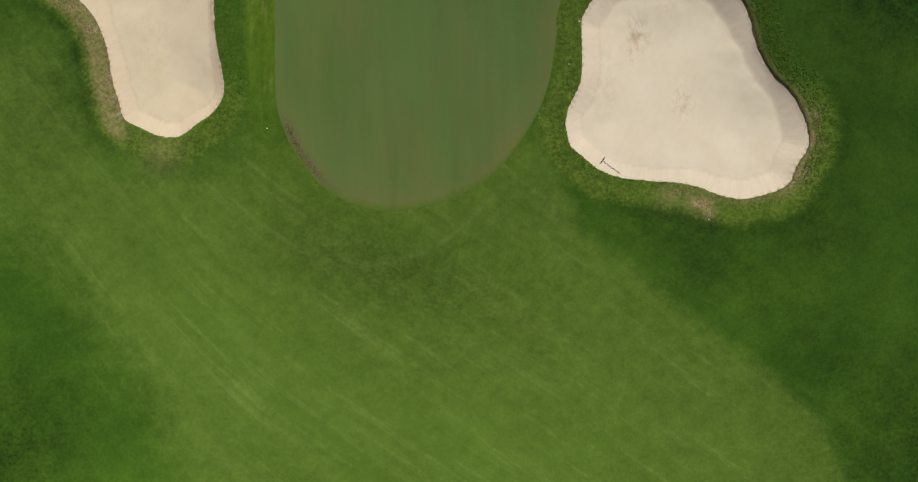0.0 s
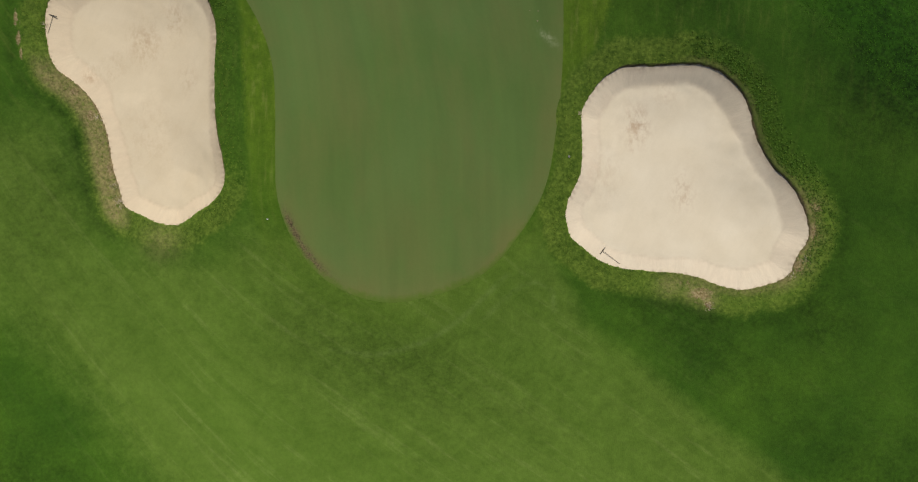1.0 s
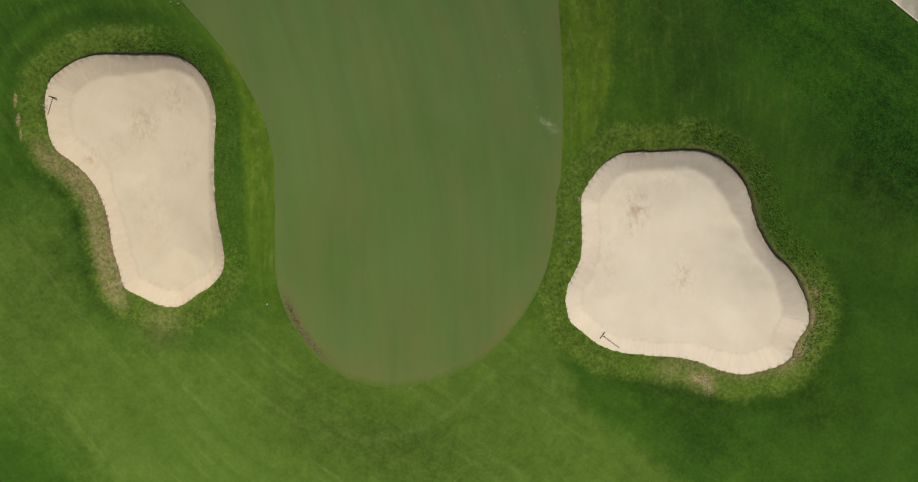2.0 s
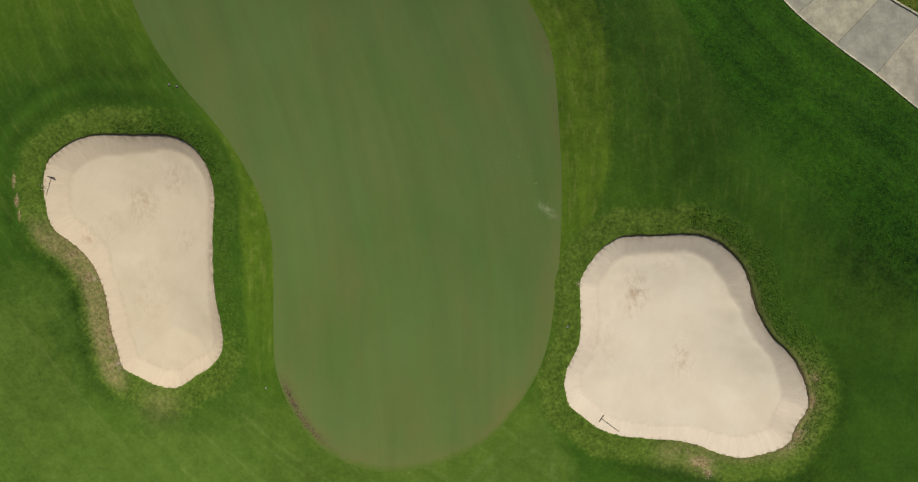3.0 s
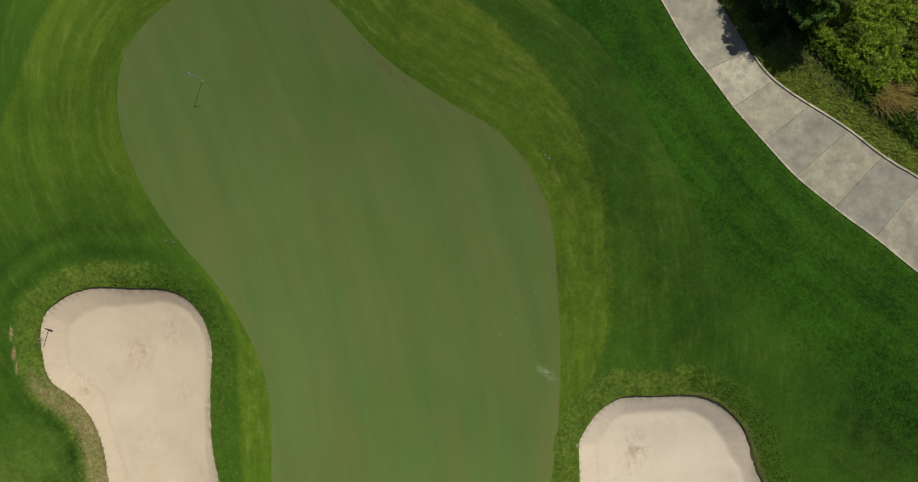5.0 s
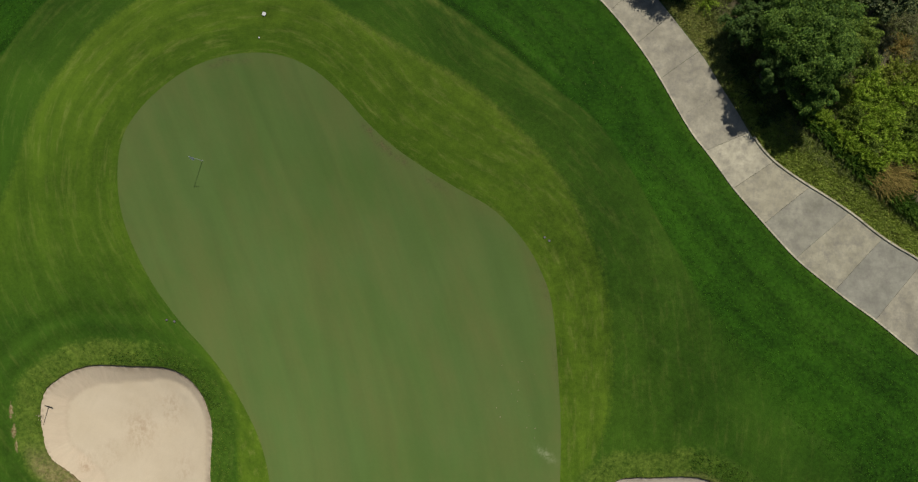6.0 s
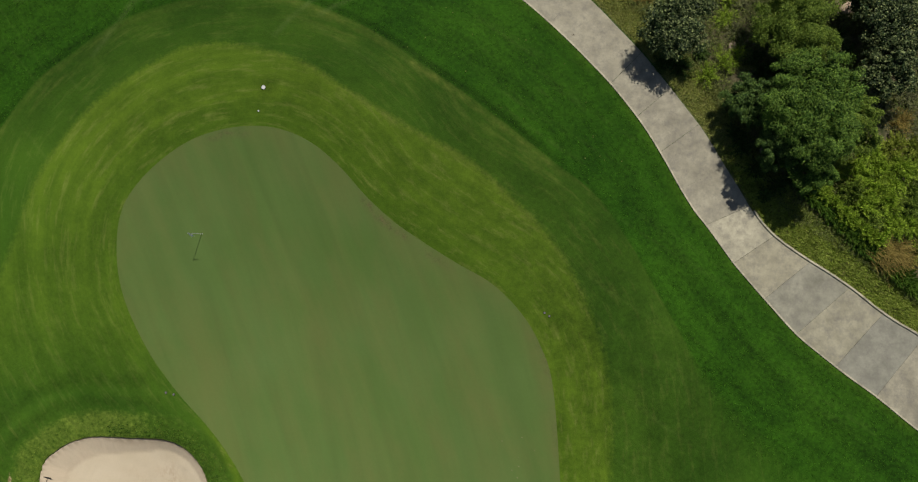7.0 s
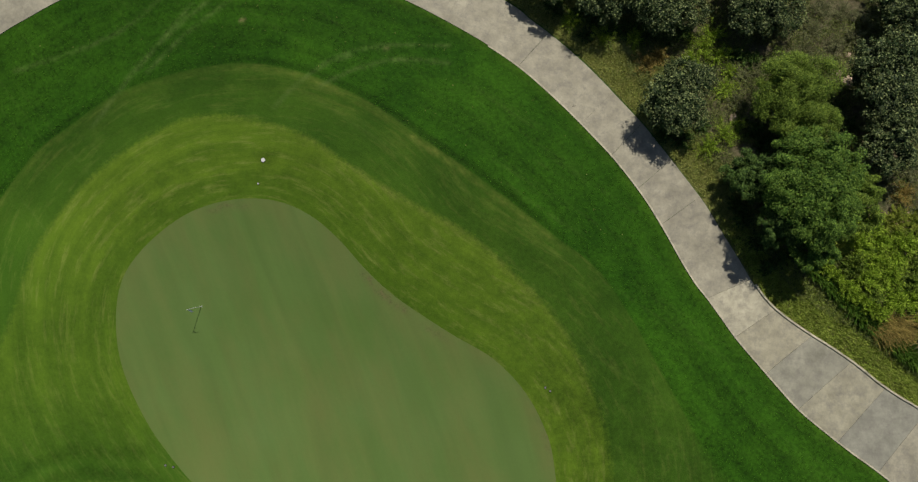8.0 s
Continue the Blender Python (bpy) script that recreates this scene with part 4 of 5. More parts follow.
def leaves(rs, centres, radii, count, length, width, lift=0.6):
    """Small pointed leaves scattered about clump centres: places and faces."""
    k = len(centres)
    c = np.repeat(centres, count, 0)
    r = np.repeat(radii, count)
    off = rs.normal(size=(k * count, 3))
    off /= np.linalg.norm(off, axis=1)[:, None]
    off *= (rs.random(k * count) ** 0.5)[:, None]
    pos = c + off * r[:, None]
    up = off * 0.8 + np.array((0, 0, lift)) + rs.normal(size=off.shape) * 0.45
    up /= np.linalg.norm(up, axis=1)[:, None]
    ahead = np.cross(up, rs.normal(size=off.shape))
    ahead /= np.linalg.norm(ahead, axis=1)[:, None] + 1e-9
    side = np.cross(up, ahead)
    ln = length * rs.uniform(0.6, 1.3, (len(pos), 1))
    wd = width * rs.uniform(0.6, 1.3, (len(pos), 1))
    a = pos - ahead * ln * 0.5
    b = pos + side * wd * 0.5 + up * wd * 0.12
    d = pos + ahead * ln * 0.5
    e = pos - side * wd * 0.5 + up * wd * 0.12
    v = np.stack([a, b, d, e], 1).reshape(-1, 3)
    return v, np.arange(len(v)).reshape(-1, 4)


def quick_mesh(name, v, f, material):
    me = bpy.data.meshes.new(name)
    me.from_pydata(v.tolist(), [], f.tolist())
    me.materials.append(material)
    return me


def woody(name, x, y, radius, tall, seed, material, label, category, leaf=(0.16, 0.08), clumps=70, count=110, lobes=5, group="", low=0.15, sharp=0.26):
    """A tree or shrub: tapered stem, limbs, and a crown of many leaf clumps in uneven lobes."""
    rs = np.random.RandomState(seed)
    root = thing(name, pose(x, y, ground_at(x, y)), label, category, group)
    stem = tall * 0.45
    bm = bmesh.new()
    r0 = 0.05 + 0.022 * tall
    lean = Vector((rs.uniform(-0.15, 0.15), rs.uniform(-0.15, 0.15), 0)) * tall
    tube(bm, (0, 0, -0.1), lean * 0.4 + Vector((0, 0, stem * 0.5)), r0 * 1.25, r0 * 0.85)
    tube(bm, lean * 0.4 + Vector((0, 0, stem * 0.5)), lean + Vector((0, 0, stem)), r0 * 0.85, r0 * 0.6)
    trunk = part("trunk", bm, BARK, root)
    heads = []
    for i in range(lobes):
        a = 6.2832 * (i + rs.uniform(-0.3, 0.3)) / lobes
        q = radius * rs.uniform(0.42, 0.68) if i else 0.0
        h = tall * rs.uniform(0.45, 0.80) if i else tall * 0.76
        heads.append((np.array((q * math.cos(a), q * math.sin(a), h)), radius * rs.uniform(0.36, 0.52)))
        bm = bmesh.new()
        top = Vector(heads[-1][0])
        mid = (lean + Vector((0, 0, stem * 0.8))).lerp(top, 0.5) + Vector((0, 0, 0.08 * tall))
        tube(bm, lean * 0.7 + Vector((0, 0, stem * 0.75)), mid, r0 * 0.5, r0 * 0.3, 6)
        tube(bm, mid, top, r0 * 0.3, r0 * 0.1, 6)
        part("limb", bm, BARK, trunk)
    centres, sizes = [], []
    for j, (c, r) in enumerate(heads):
        for _ in range(max(4, clumps // lobes)):
            d = rs.normal(size=3)
            d /= np.linalg.norm(d)
            if d[2] < -0.3:
                d[2] *= -0.6
            # bosses and hollows over each lobe
            swell = noise.noise(Vector(d * 2.3) + Vector((j * 7.1, seed, 0)))
            if swell < -0.14:
                continue
            boss = 1.0 + 0.42 * swell
            q = c + d * r * rs.uniform(0.8, 1.05) * boss * np.array((1.0, 1.0, 0.75))
            q[2] = max(q[2], low * tall)
            centres.append(q)
            sizes.append(r * rs.uniform(0.6, 1.3) * sharp)
    v, f = leaves(rs, np.array(centres), np.array(sizes), count, *leaf)
    # older leaves inside the lobes
    w, g = leaves(rs, np.array([c - np.array((0, 0, 0.22 * r)) for c, r in heads]), np.array([r * 0.55 for _, r in heads]), 420, leaf[0] * 1.7, leaf[1] * 2.6, 1.6)
    part("crown", quick_mesh("crown", np.concatenate([v, w]), np.concatenate([f, g + len(v)]), material), None, root)
    return root


def sprays(rs, count, reach, tall, leaf, per, droop=0.25):
    """Leaves set along arching sprigs that spring from one root: places and faces."""
    a = rs.uniform(0, 6.2832, count)
    e = radians(12) + radians(66) * rs.random(count)
    way = np.stack([np.cos(a) * np.cos(e) * reach, np.sin(a) * np.cos(e) * reach, np.sin(e) * tall], 1) * rs.uniform(0.65, 1.15, (count, 1))
    u = rs.uniform(0.25, 1.0, (count, per))
    pos = way[:, None, :] * u[:, :, None]
    pos[:, :, 2] -= droop * tall * u ** 3
    pos = pos.reshape(-1, 3) + rs.normal(size=(count * per, 3)) * (0.05 * reach, 0.05 * reach, 0.03)
    pos[:, 2] = np.maximum(pos[:, 2], 0.03)
    ahead = np.repeat(way / np.linalg.norm(way, axis=1)[:, None], per, 0) + rs.normal(size=pos.shape) * 0.45
    ahead /= np.linalg.norm(ahead, axis=1)[:, None]
    side = np.cross(ahead, np.array((0, 0, 1.0)) + rs.normal(size=pos.shape) * 0.5)
    side /= np.linalg.norm(side, axis=1)[:, None] + 1e-9
    ln = leaf[0] * rs.uniform(0.6, 1.3, (len(pos), 1))
    wd = leaf[1] * rs.uniform(0.6, 1.3, (len(pos), 1))
    v = np.stack([pos - ahead * ln * 0.5, pos + side * wd * 0.5, pos + ahead * ln * 0.5, pos - side * wd * 0.5], 1).reshape(-1, 3)
    return v, np.arange(len(v)).reshape(-1, 4)


def feathery(x, y, reach, tall, seed, material, label, group, leaf=(0.16, 0.05), count=115, per=40, bloom=0):
    """A low many-stemmed shrub: thin woody stems and arching sprigs full of narrow leaves."""
    rs = np.random.RandomState(seed)
    root = thing("shrub", pose(x, y, ground_at(x, y)), label, "shrub", group)
    reach *= 1.25
    bm = bmesh.new()
    for i in range(9):
        a = i * 2.4 + rs.uniform(0, 1)
        tube(bm, (0, 0, -0.05), (0.6 * reach * math.cos(a), 0.6 * reach * math.sin(a), tall * 0.5), 0.018, 0.007, 5)
    part("woody_base", bm, BARK, root)
    v, f = sprays(rs, count, reach, tall, leaf, per)
    part("foliage", quick_mesh("foliage", v, f, material), None, root)
    if bloom:
        v, f = sprays(rs, bloom, reach * 0.9, tall * 1.1, (0.09, 0.05), 14, 0.1)
        tagged(part("seed_growth", quick_mesh("seed_growth", v, f, FADED), None, root, "faded pinkish-brown seed heads"), kind="stuff")
    return root


def plume_grass(x, y, reach, tall, seed, label):
    """A tussock of long arching dry blades."""
    rs = np.random.RandomState(seed)
    root = thing("tussock", pose(x, y, ground_at(x, y)), label, "ornamental grass")
    k = 800
    a = rs.normal(-0.75, 0.55, k)
    root_at = np.column_stack([rs.normal(0, 0.5, k), rs.normal(0, 0.36, k), np.zeros(k)])
    out = np.stack([np.cos(a), np.sin(a), np.zeros(k)], 1)
    side = np.stack([-np.sin(a), np.cos(a), np.zeros(k)], 1)
    far = reach * rs.uniform(0.35, 1.15, (k, 1))
    up = tall * rs.uniform(0.6, 1.2, (k, 1))
    rows = []
    for u, rise, wide in ((0.03, 0.0, 0.010), (0.3, 0.75, 0.012), (0.68, 0.95, 0.009), (1.0, 0.62, 0.001)):
        q = root_at + out * far * u + np.array((0, 0, 1.0)) * up * rise
        rows += [q - side * wide, q + side * wide]
    v = np.stack(rows, 1).reshape(-1, 3)
    b = np.arange(k)[:, None] * 8
    f = np.concatenate([b + np.array((r, r + 1, r + 3, r + 2)) for r in (0, 2, 4)])
    part("dry_growth", quick_mesh("dry_growth", v, f, RUST), None, root)
    v, f = sprays(rs, 150, reach * 0.75, tall * 0.8, (0.22, 0.03), 22)
    part("young_growth", quick_mesh("young_growth", v, f, SHRUB_OLIVE), None, root, "green young blades at its heart")


def tuft(rs, places, tall, spread, blades):
    """Blades of grass standing at places: each a narrow triangle."""
    k = len(places)
    base = np.repeat(places, blades, 0)
    a = rs.uniform(0, 6.2832, k * blades)
    lean = np.stack([np.cos(a), np.sin(a), np.zeros(k * blades)], 1)
    side = np.stack([-np.sin(a), np.cos(a), np.zeros(k * blades)], 1)
    h = (tall * rs.uniform(0.5, 1.25, k * blades))[:, None]
    foot = base + lean * (spread * 0.3 * rs.random((k * blades, 1)))
    tip = foot + lean * h * rs.uniform(0.3, 1.1, (k * blades, 1)) + np.array((0, 0, 1.0)) * h
    w = h * 0.14 + 0.006
    v = np.stack([foot - side * w, foot + side * w, tip], 1).reshape(-1, 3)
    return v, np.arange(len(v)).reshape(-1, 3)


def scatter(rs, lo, hi, count, keep):
    p = np.stack([rs.uniform(lo[0], hi[0], count), rs.uniform(lo[1], hi[1], count)], 1)
    p = p[keep(p)]
    return np.column_stack([p, terrain(p)])


# trees and shrubs of the bank beyond the path
WATTLE, OAK = "wattle trees of the bank", "live oaks of the bank"
FINE, BROAD = (0.15, 0.05), (0.13, 0.085)
woody("tree", 20.2, 42.8, 3.0, 5.7, 11, ACACIA_LEAF, "broad wattle tree with feathery green crown beside the path", "tree", FINE, 480, 150, 11, WATTLE, sharp=0.3)
woody("tree", 20.3, 39.7, 1.6, 4.4, 33, ACACIA_LEAF, "young wattle tree leaning towards the path", "tree", FINE, 190, 120, 6, WATTLE, sharp=0.3)
woody("tree", 22.6, 42.3, 2.1, 3.1, 31, WATTLE_PALE, "low wattle tree with bright green crown among shrubs", "tree", FINE, 300, 140, 8, WATTLE, sharp=0.3)
woody("tree", 18.6, 40.9, 1.5, 4.3, 34, WATTLE_DARK, "slender wattle tree with dark green crown beside a broader one", "tree", FINE, 200, 130, 6, WATTLE, sharp=0.3)
woody("tree", 17.7, 43.6, 1.8, 2.8, 12, WATTLE_DARK, "smaller wattle tree with dark green crown at the path's edge", "tree", FINE, 260, 130, 7, WATTLE, sharp=0.3)
woody("tree", 19.9, 48.0, 2.6, 3.7, 13, WATTLE_PALE, "rounded wattle tree with soft yellow-green crown on the scrub bank", "tree", (0.14, 0.036), 420, 190, 8, WATTLE, sharp=0.36)
woody("tree", 13.2, 48.4, 2.3, 3.1, 14, OAK_LEAF, "low round live oak with grey-green leaves beside the path", "tree", BROAD, 430, 62, 8, OAK, 0.1, 0.34)
woody("tree", 25.2, 49.3, 2.7, 3.6, 15, OAK_LEAF, "dark live oak with glossy leaves on the scrub bank", "tree", BROAD, 470, 62, 8, OAK, sharp=0.32)
woody("tree", 25.4, 45.6, 2.0, 3.2, 16, OAK_LEAF, "dark live oak with open grey-green crown", "tree", BROAD, 220, 62, 7, OAK, sharp=0.32)
woody("tree", 18.6, 54.3, 2.4, 3.2, 17, OAK_LEAF, "dark round live oak on the dry bank", "tree", BROAD, 450, 62, 8, OAK, sharp=0.32)
woody("tree", 13.0, 55.3, 2.6, 3.4, 18, OAK_LEAF, "live oak with dark spreading crown beside the path", "tree", BROAD, 480, 62, 8, OAK, sharp=0.32)
woody("tree", 26.9, 53.8, 2.4, 3.8, 32, OAK_LEAF, "dark live oak at the top of the dry bank", "tree", BROAD, 240, 62, 7, OAK, sharp=0.32)
woody("tree", 9.7, 55.8, 2.4, 4.0, 19, OAK_LEAF, "tall dark live oak close to the path", "tree", BROAD, 300, 62, 8, OAK, sharp=0.32)
woody("tree", 6.1, 56.8, 2.1, 4.2, 20, OAK_LEAF, "live oak overhanging the path's edge", "tree", BROAD, 260, 62, 7, OAK, sharp=0.32)

BRIGHT = "bright shrubs of the bank"
rng = random.Random(21)
row = 0
for i, (x, y) in enumerate(((21.6, 38.7), (22.1, 38.2), (22.6, 37.7), (23.1, 37.2), (23.6, 36.7), (24.1, 36.2), (24.6, 35.8), (25.1, 35.4))):
    feathery(x + rng.uniform(-0.1, 0.1), y + rng.uniform(-0.1, 0.1), rng.uniform(0.5, 0.62), rng.uniform(0.95, 1.2), 200 + i, FERN_LEAF, "bright green feathery shrub at the edge of the bank", BRIGHT)
for y in np.arange(36.3, 41.6, 1.15):
    row += 1
    for x in np.arange(21.9 + 0.6 * (row % 2), 30.0, 1.2):
        q = (x + rng.uniform(-0.3, 0.3), y + rng.uniform(-0.3, 0.3))
        seed = rng.randrange(9999)
        kind = rng.choice((0, 0, 0, 1, 1, 2))
        size = rng.uniform(0.65, 1.05)
        if (q[0] + q[1]) < 61.0 or (q[0] < 24.2 and q[1] > 39.8):
            continue
        feathery(*q, size, size * rng.uniform(0.75, 1.25), seed, (FERN_LEAF, SHRUB_OLIVE, WATTLE_PALE)[kind],
                 ("bright green feathery shrub among others on the bank", "olive green feathery shrub with faded seed heads on the bank", "pale green feathery shrub on the bank")[kind], BRIGHT, bloom=7 if kind == 1 else 0)
plume_grass(25.8, 34.7, 1.15, 0.6, 60, "rusty golden tussock of long arching dry grass")
feathery(27.9, 34.9, 0.9, 0.9, 61, SHRUB_OLIVE, "olive green feathery shrub with faded seed heads on the bank", BRIGHT, bloom=7)

for i, (x, y, r) in enumerate(((17.5, 41.3, 0.7), (18.3, 39.9, 0.7), (17.0, 42.0, 0.6), (19.4, 38.8, 0.6), (18.7, 38.3, 0.55), (19.0, 41.0, 0.7), (20.3, 39.3, 0.7), (12.9, 46.5, 0.7), (13.9, 46.2, 0.7), (15.0, 47.0, 0.6), (6.4, 55.0, 0.7), (7.7, 54.3, 0.7), (8.7, 53.9, 0.7), (9.9, 53.3, 0.8), (11.0, 53.2, 0.8),
                                (12.2, 53.0, 0.7), (13.4, 52.9, 0.7), (14.3, 52.9, 0.6), (8.3, 53.0, 0.5), (18.2, 50.9, 0.7), (17.3, 51.3, 0.6), (18.6, 45.7, 0.7), (19.6, 45.6, 0.7), (18.2, 46.6, 0.6), (23.6, 46.9, 0.7), (23.2, 48.0, 0.7))):
    feathery(x, y, r, 0.65, 300 + i, WATTLE_DARK, "dark low shrub under the trees", "understory shrubs", (0.13, 0.06), 60, 34)

SCRUBS = "scrub bushes"
for i, (x, y, r, h, kind) in enumerate(((16.4, 46.3, 1.0, 1.1, 0), (15.4, 45.6, 0.8, 0.9, 0), (15.3, 51.8, 1.1, 1.3, 0), (16.2, 51.3, 0.8, 1.1, 0), (15.9, 52.6, 1.0, 1.4, 0), (14.5, 51.2, 0.6, 0.7, 0), (16.9, 50.3, 0.6, 0.7, 0), (17.3, 47.0, 0.5, 0.5, 0), (16.6, 49.2, 0.8, 0.7, 0), (9.4, 53.0, 0.9, 0.9, 0), (7.4, 54.0, 0.8, 0.8, 0), (11.3, 52.6, 0.8, 0.8, 0),
                                        (11.9, 51.0, 0.9, 0.9, 1), (12.7, 51.4, 0.7, 0.7, 1), (17.6, 50.0, 0.7, 0.5, 2), (18.6, 50.4, 0.7, 0.6, 2), (19.7, 51.2, 0.8, 0.6, 2), (21.4, 51.4, 0.9, 0.7, 2), (22.4, 50.6, 0.8, 0.6, 2), (21.9, 52.7, 1.0, 0.8, 2),
                                        (23.2, 52.0, 0.9, 0.7, 2), (24.4, 52.3, 0.9, 0.8, 2), (21.0, 53.9, 1.0, 0.8, 2), (22.6, 54.2, 1.0, 0.8, 2), (24.0, 53.9, 1.0, 0.8, 2), (25.4, 53.2, 0.8, 0.8, 2), (17.2, 48.4, 0.6, 0.5, 2), (23.4, 47.3, 0.7, 0.6, 2),
                                        (23.6, 44.6, 0.8, 0.7, 1), (24.3, 43.4, 0.8, 0.7, 2), (25.6, 43.0, 0.8, 0.7, 2), (26.7, 42.6, 0.9, 0.7, 1), (27.3, 44.0, 0.9, 0.8, 2), (27.6, 47.2, 0.9, 0.8, 2), (28.2, 51.0, 1.0, 0.9, 2), (28.0, 41.9, 0.8, 0.7, 2))):
    feathery(x, y, r, h, 70 + i, (FERN_LEAF, DRY_LEAF, SAGE_LEAF)[kind], ("low green bush on dry soil", "golden dry bush on the bank", "low grey-green scrub bush on dry soil")[kind], SCRUBS, (0.12, 0.03), 60, 34)


def boulder(x, y, size, seed):
    bm = bmesh.new()
    bmesh.ops.create_icosphere(bm, subdivisions=3, radius=size)
    for v in bm.verts:
        v.co *= 1 + 0.35 * noise.noise(v.co * (1.3 / size) + Vector((seed, 0, 0))) + 0.12 * noise.noise(v.co * (4 / size))
        v.co.z *= 0.6
    me = bpy.data.meshes.new("rock")
    bm.to_mesh(me)
    bm.free()
    me.materials.append(STONE)
    ob = tagged(new("rock", me), "weathered tan sandstone rock half sunk in dry soil", "rock", "rocks of the bank")
    ob.matrix_world = pose(x, y, ground_at(x, y) + size * 0.2, 0, 0, seed * 57)


for i, (x, y, s) in enumerate(((23.95, 49.6, 0.42), (23.5, 50.1, 0.25), (21.1, 50.7, 0.35), (17.0, 47.4, 0.28), (24.1, 51.3, 0.2), (26.8, 40.6, 0.25), (27.2, 41.5, 0.18), (20.0, 50.3, 0.2), (26.6, 39.9, 0.15))):
    boulder(x, y, s, i + 1)


# ---- golf furniture ----
def flagstick(x, y):
    z = ground_at(x, y) + 0.014
    root = thing("flagstick", pose(x, y, z), "thin white flagstick with a small pale flag standing in the cup", "flagstick")
    bm = bmesh.new()
    tube(bm, (0, 0, -0.05), (0, 0, 2.13), 0.017, 0.013, 10)
    part("pole", bm, WHITE, root)
    bm = bmesh.new()
    bmesh.ops.create_uvsphere(bm, u_segments=12, v_segments=8, radius=0.02, matrix=pose(0, 0, 2.13))
    part("knob", bm, WHITE, root)
    rows = []
    bm = bmesh.new()
    for i in range(11):
        u = i / 10
        q = Vector((0.25 * u, -0.06 * u + 0.035 * math.sin(u * 9), 0))
        rows.append([bm.verts.new(q + Vector((0.02 * math.sin(5 * u + j), -0.13 * j / 4, 2.10 - 0.22 * j / 4 - 0.06 * u))) for j in range(5)])
    for i in range(10):
        for j in range(4):
            bm.faces.new((rows[i][j], rows[i + 1][j], rows[i + 1][j + 1], rows[i][j + 1]))
    bmesh.ops.solidify(bm, geom=bm.faces[:], thickness=0.004)
    part("flag", bm, FLAG, root, "small pale blue-white flag")
    bm = bmesh.new()
    for r0, r1, h0, h1 in ((0.06, 0.054, 0.004, 0.004), (0.054, 0.054, 0.004, -0.08), (0.06, 0.06, 0.004, -0.08)):
        a = [bm.verts.new((r0 * math.cos(k * 0.3927), r0 * math.sin(k * 0.3927), h0)) for k in range(16)]
        b = [bm.verts.new((r1 * math.cos(k * 0.3927), r1 * math.sin(k * 0.3927), h1)) for k in range(16)]
        for k in range(16):
            bm.faces.new((a[k], a[(k + 1) % 16], b[(k + 1) % 16], b[k]))
    part("cup", bm, WHITE, root, "white cup liner")


def bunker_rake(a, b, line, floor, label):
    """A rake lying on the sand: head at a, end of the handle at b."""
    z0, z1 = sand_level(np.array([a, b]), line, floor)[0] + np.array((0.045, 0.0))
    a, b = Vector((*a, z0)), Vector((*b, z1))
    run = b - a
    root = thing("bunker_rake", Matrix.Translation(a) @ run.to_track_quat("Y", "Z").to_matrix().to_4x4(), label, "rake", "bunker rakes")
    bm = bmesh.new()
    tube(bm, (0, 0.02, 0.02), (0, run.length, 0.02), 0.012, 0.010, 8)
    part("handle", bm, HANDLE, root)
    bm = bmesh.new()
    block(bm, (0.52, 0.05, 0.035), pose(0, 0, 0.02))
    head = part("head", bm, DARK, root, "black plastic rake head")
    for i in range(12):
        bm = bmesh.new()
        tube(bm, (-0.235 + i * 0.0427, -0.005, 0.012), (-0.235 + i * 0.0427, -0.035, -0.05), 0.008, 0.004, 5)
        part("tine", bm, DARK, head)


def sprinkler(x, y, size, material, label):
    root = thing("sprinkler_head", pose(x, y, ground_at(x, y) + 0.012), label, "sprinkler", "sprinkler heads")
    bm = bmesh.new()
    bmesh.ops.create_cone(bm, cap_ends=True, segments=24, radius1=size, radius2=size * 0.97, depth=0.04)
    part("ring", bm, DARK, root, "black outer ring")
    bm = bmesh.new()
    bmesh.ops.create_cone(bm, cap_ends=True, segments=24, radius1=size * 0.86, radius2=size * 0.78, depth=0.03, matrix=pose(0, 0, 0.022))
    part("cap", bm, material, root)


flagstick(-15.77, 36.0)
bunker_rake((8.86, 5.39), (9.93, 4.58), DENSE_EAST, FLOOR["east"], "black bunker rake lying on the sand by the turf lip")
bunker_rake((-26.3, 20.4), (-26.62, 19.24), DENSE_WEST, FLOOR["west"], "black bunker rake lying on the sloping sand face")
sprinkler(-11.81, 44.98, 0.15, WHITE, "round white sprinkler cover set in the turf")
sprinkler(-12.13, 43.54, 0.06, WHITE, "small pale sprinkler head in the fringe")
for x, y in ((5.28, 31.2), (5.56, 31.0)):
    sprinkler(x, y, 0.075, GREY, "grey sprinkler head in the fringe")
sprinkler(-11.83, 7.25, 0.05, WHITE, "small pale sprinkler head in the mown collar")
for x, y in ((-18.15, 26.1), (-17.65, 26.0), (6.65, 11.11)):
    sprinkler(x, y, 0.08, GREY, "dull grey sprinkler head in the mown collar")

# ---- standing grass ----
rs = np.random.RandomState(3)


def lip_zone(p):
    d = np.maximum(depth_in(p, WEST), depth_in(p, EAST))
    return (d < -0.02) & (-d < 0.3 + 1.2 * rs.random(len(p)))


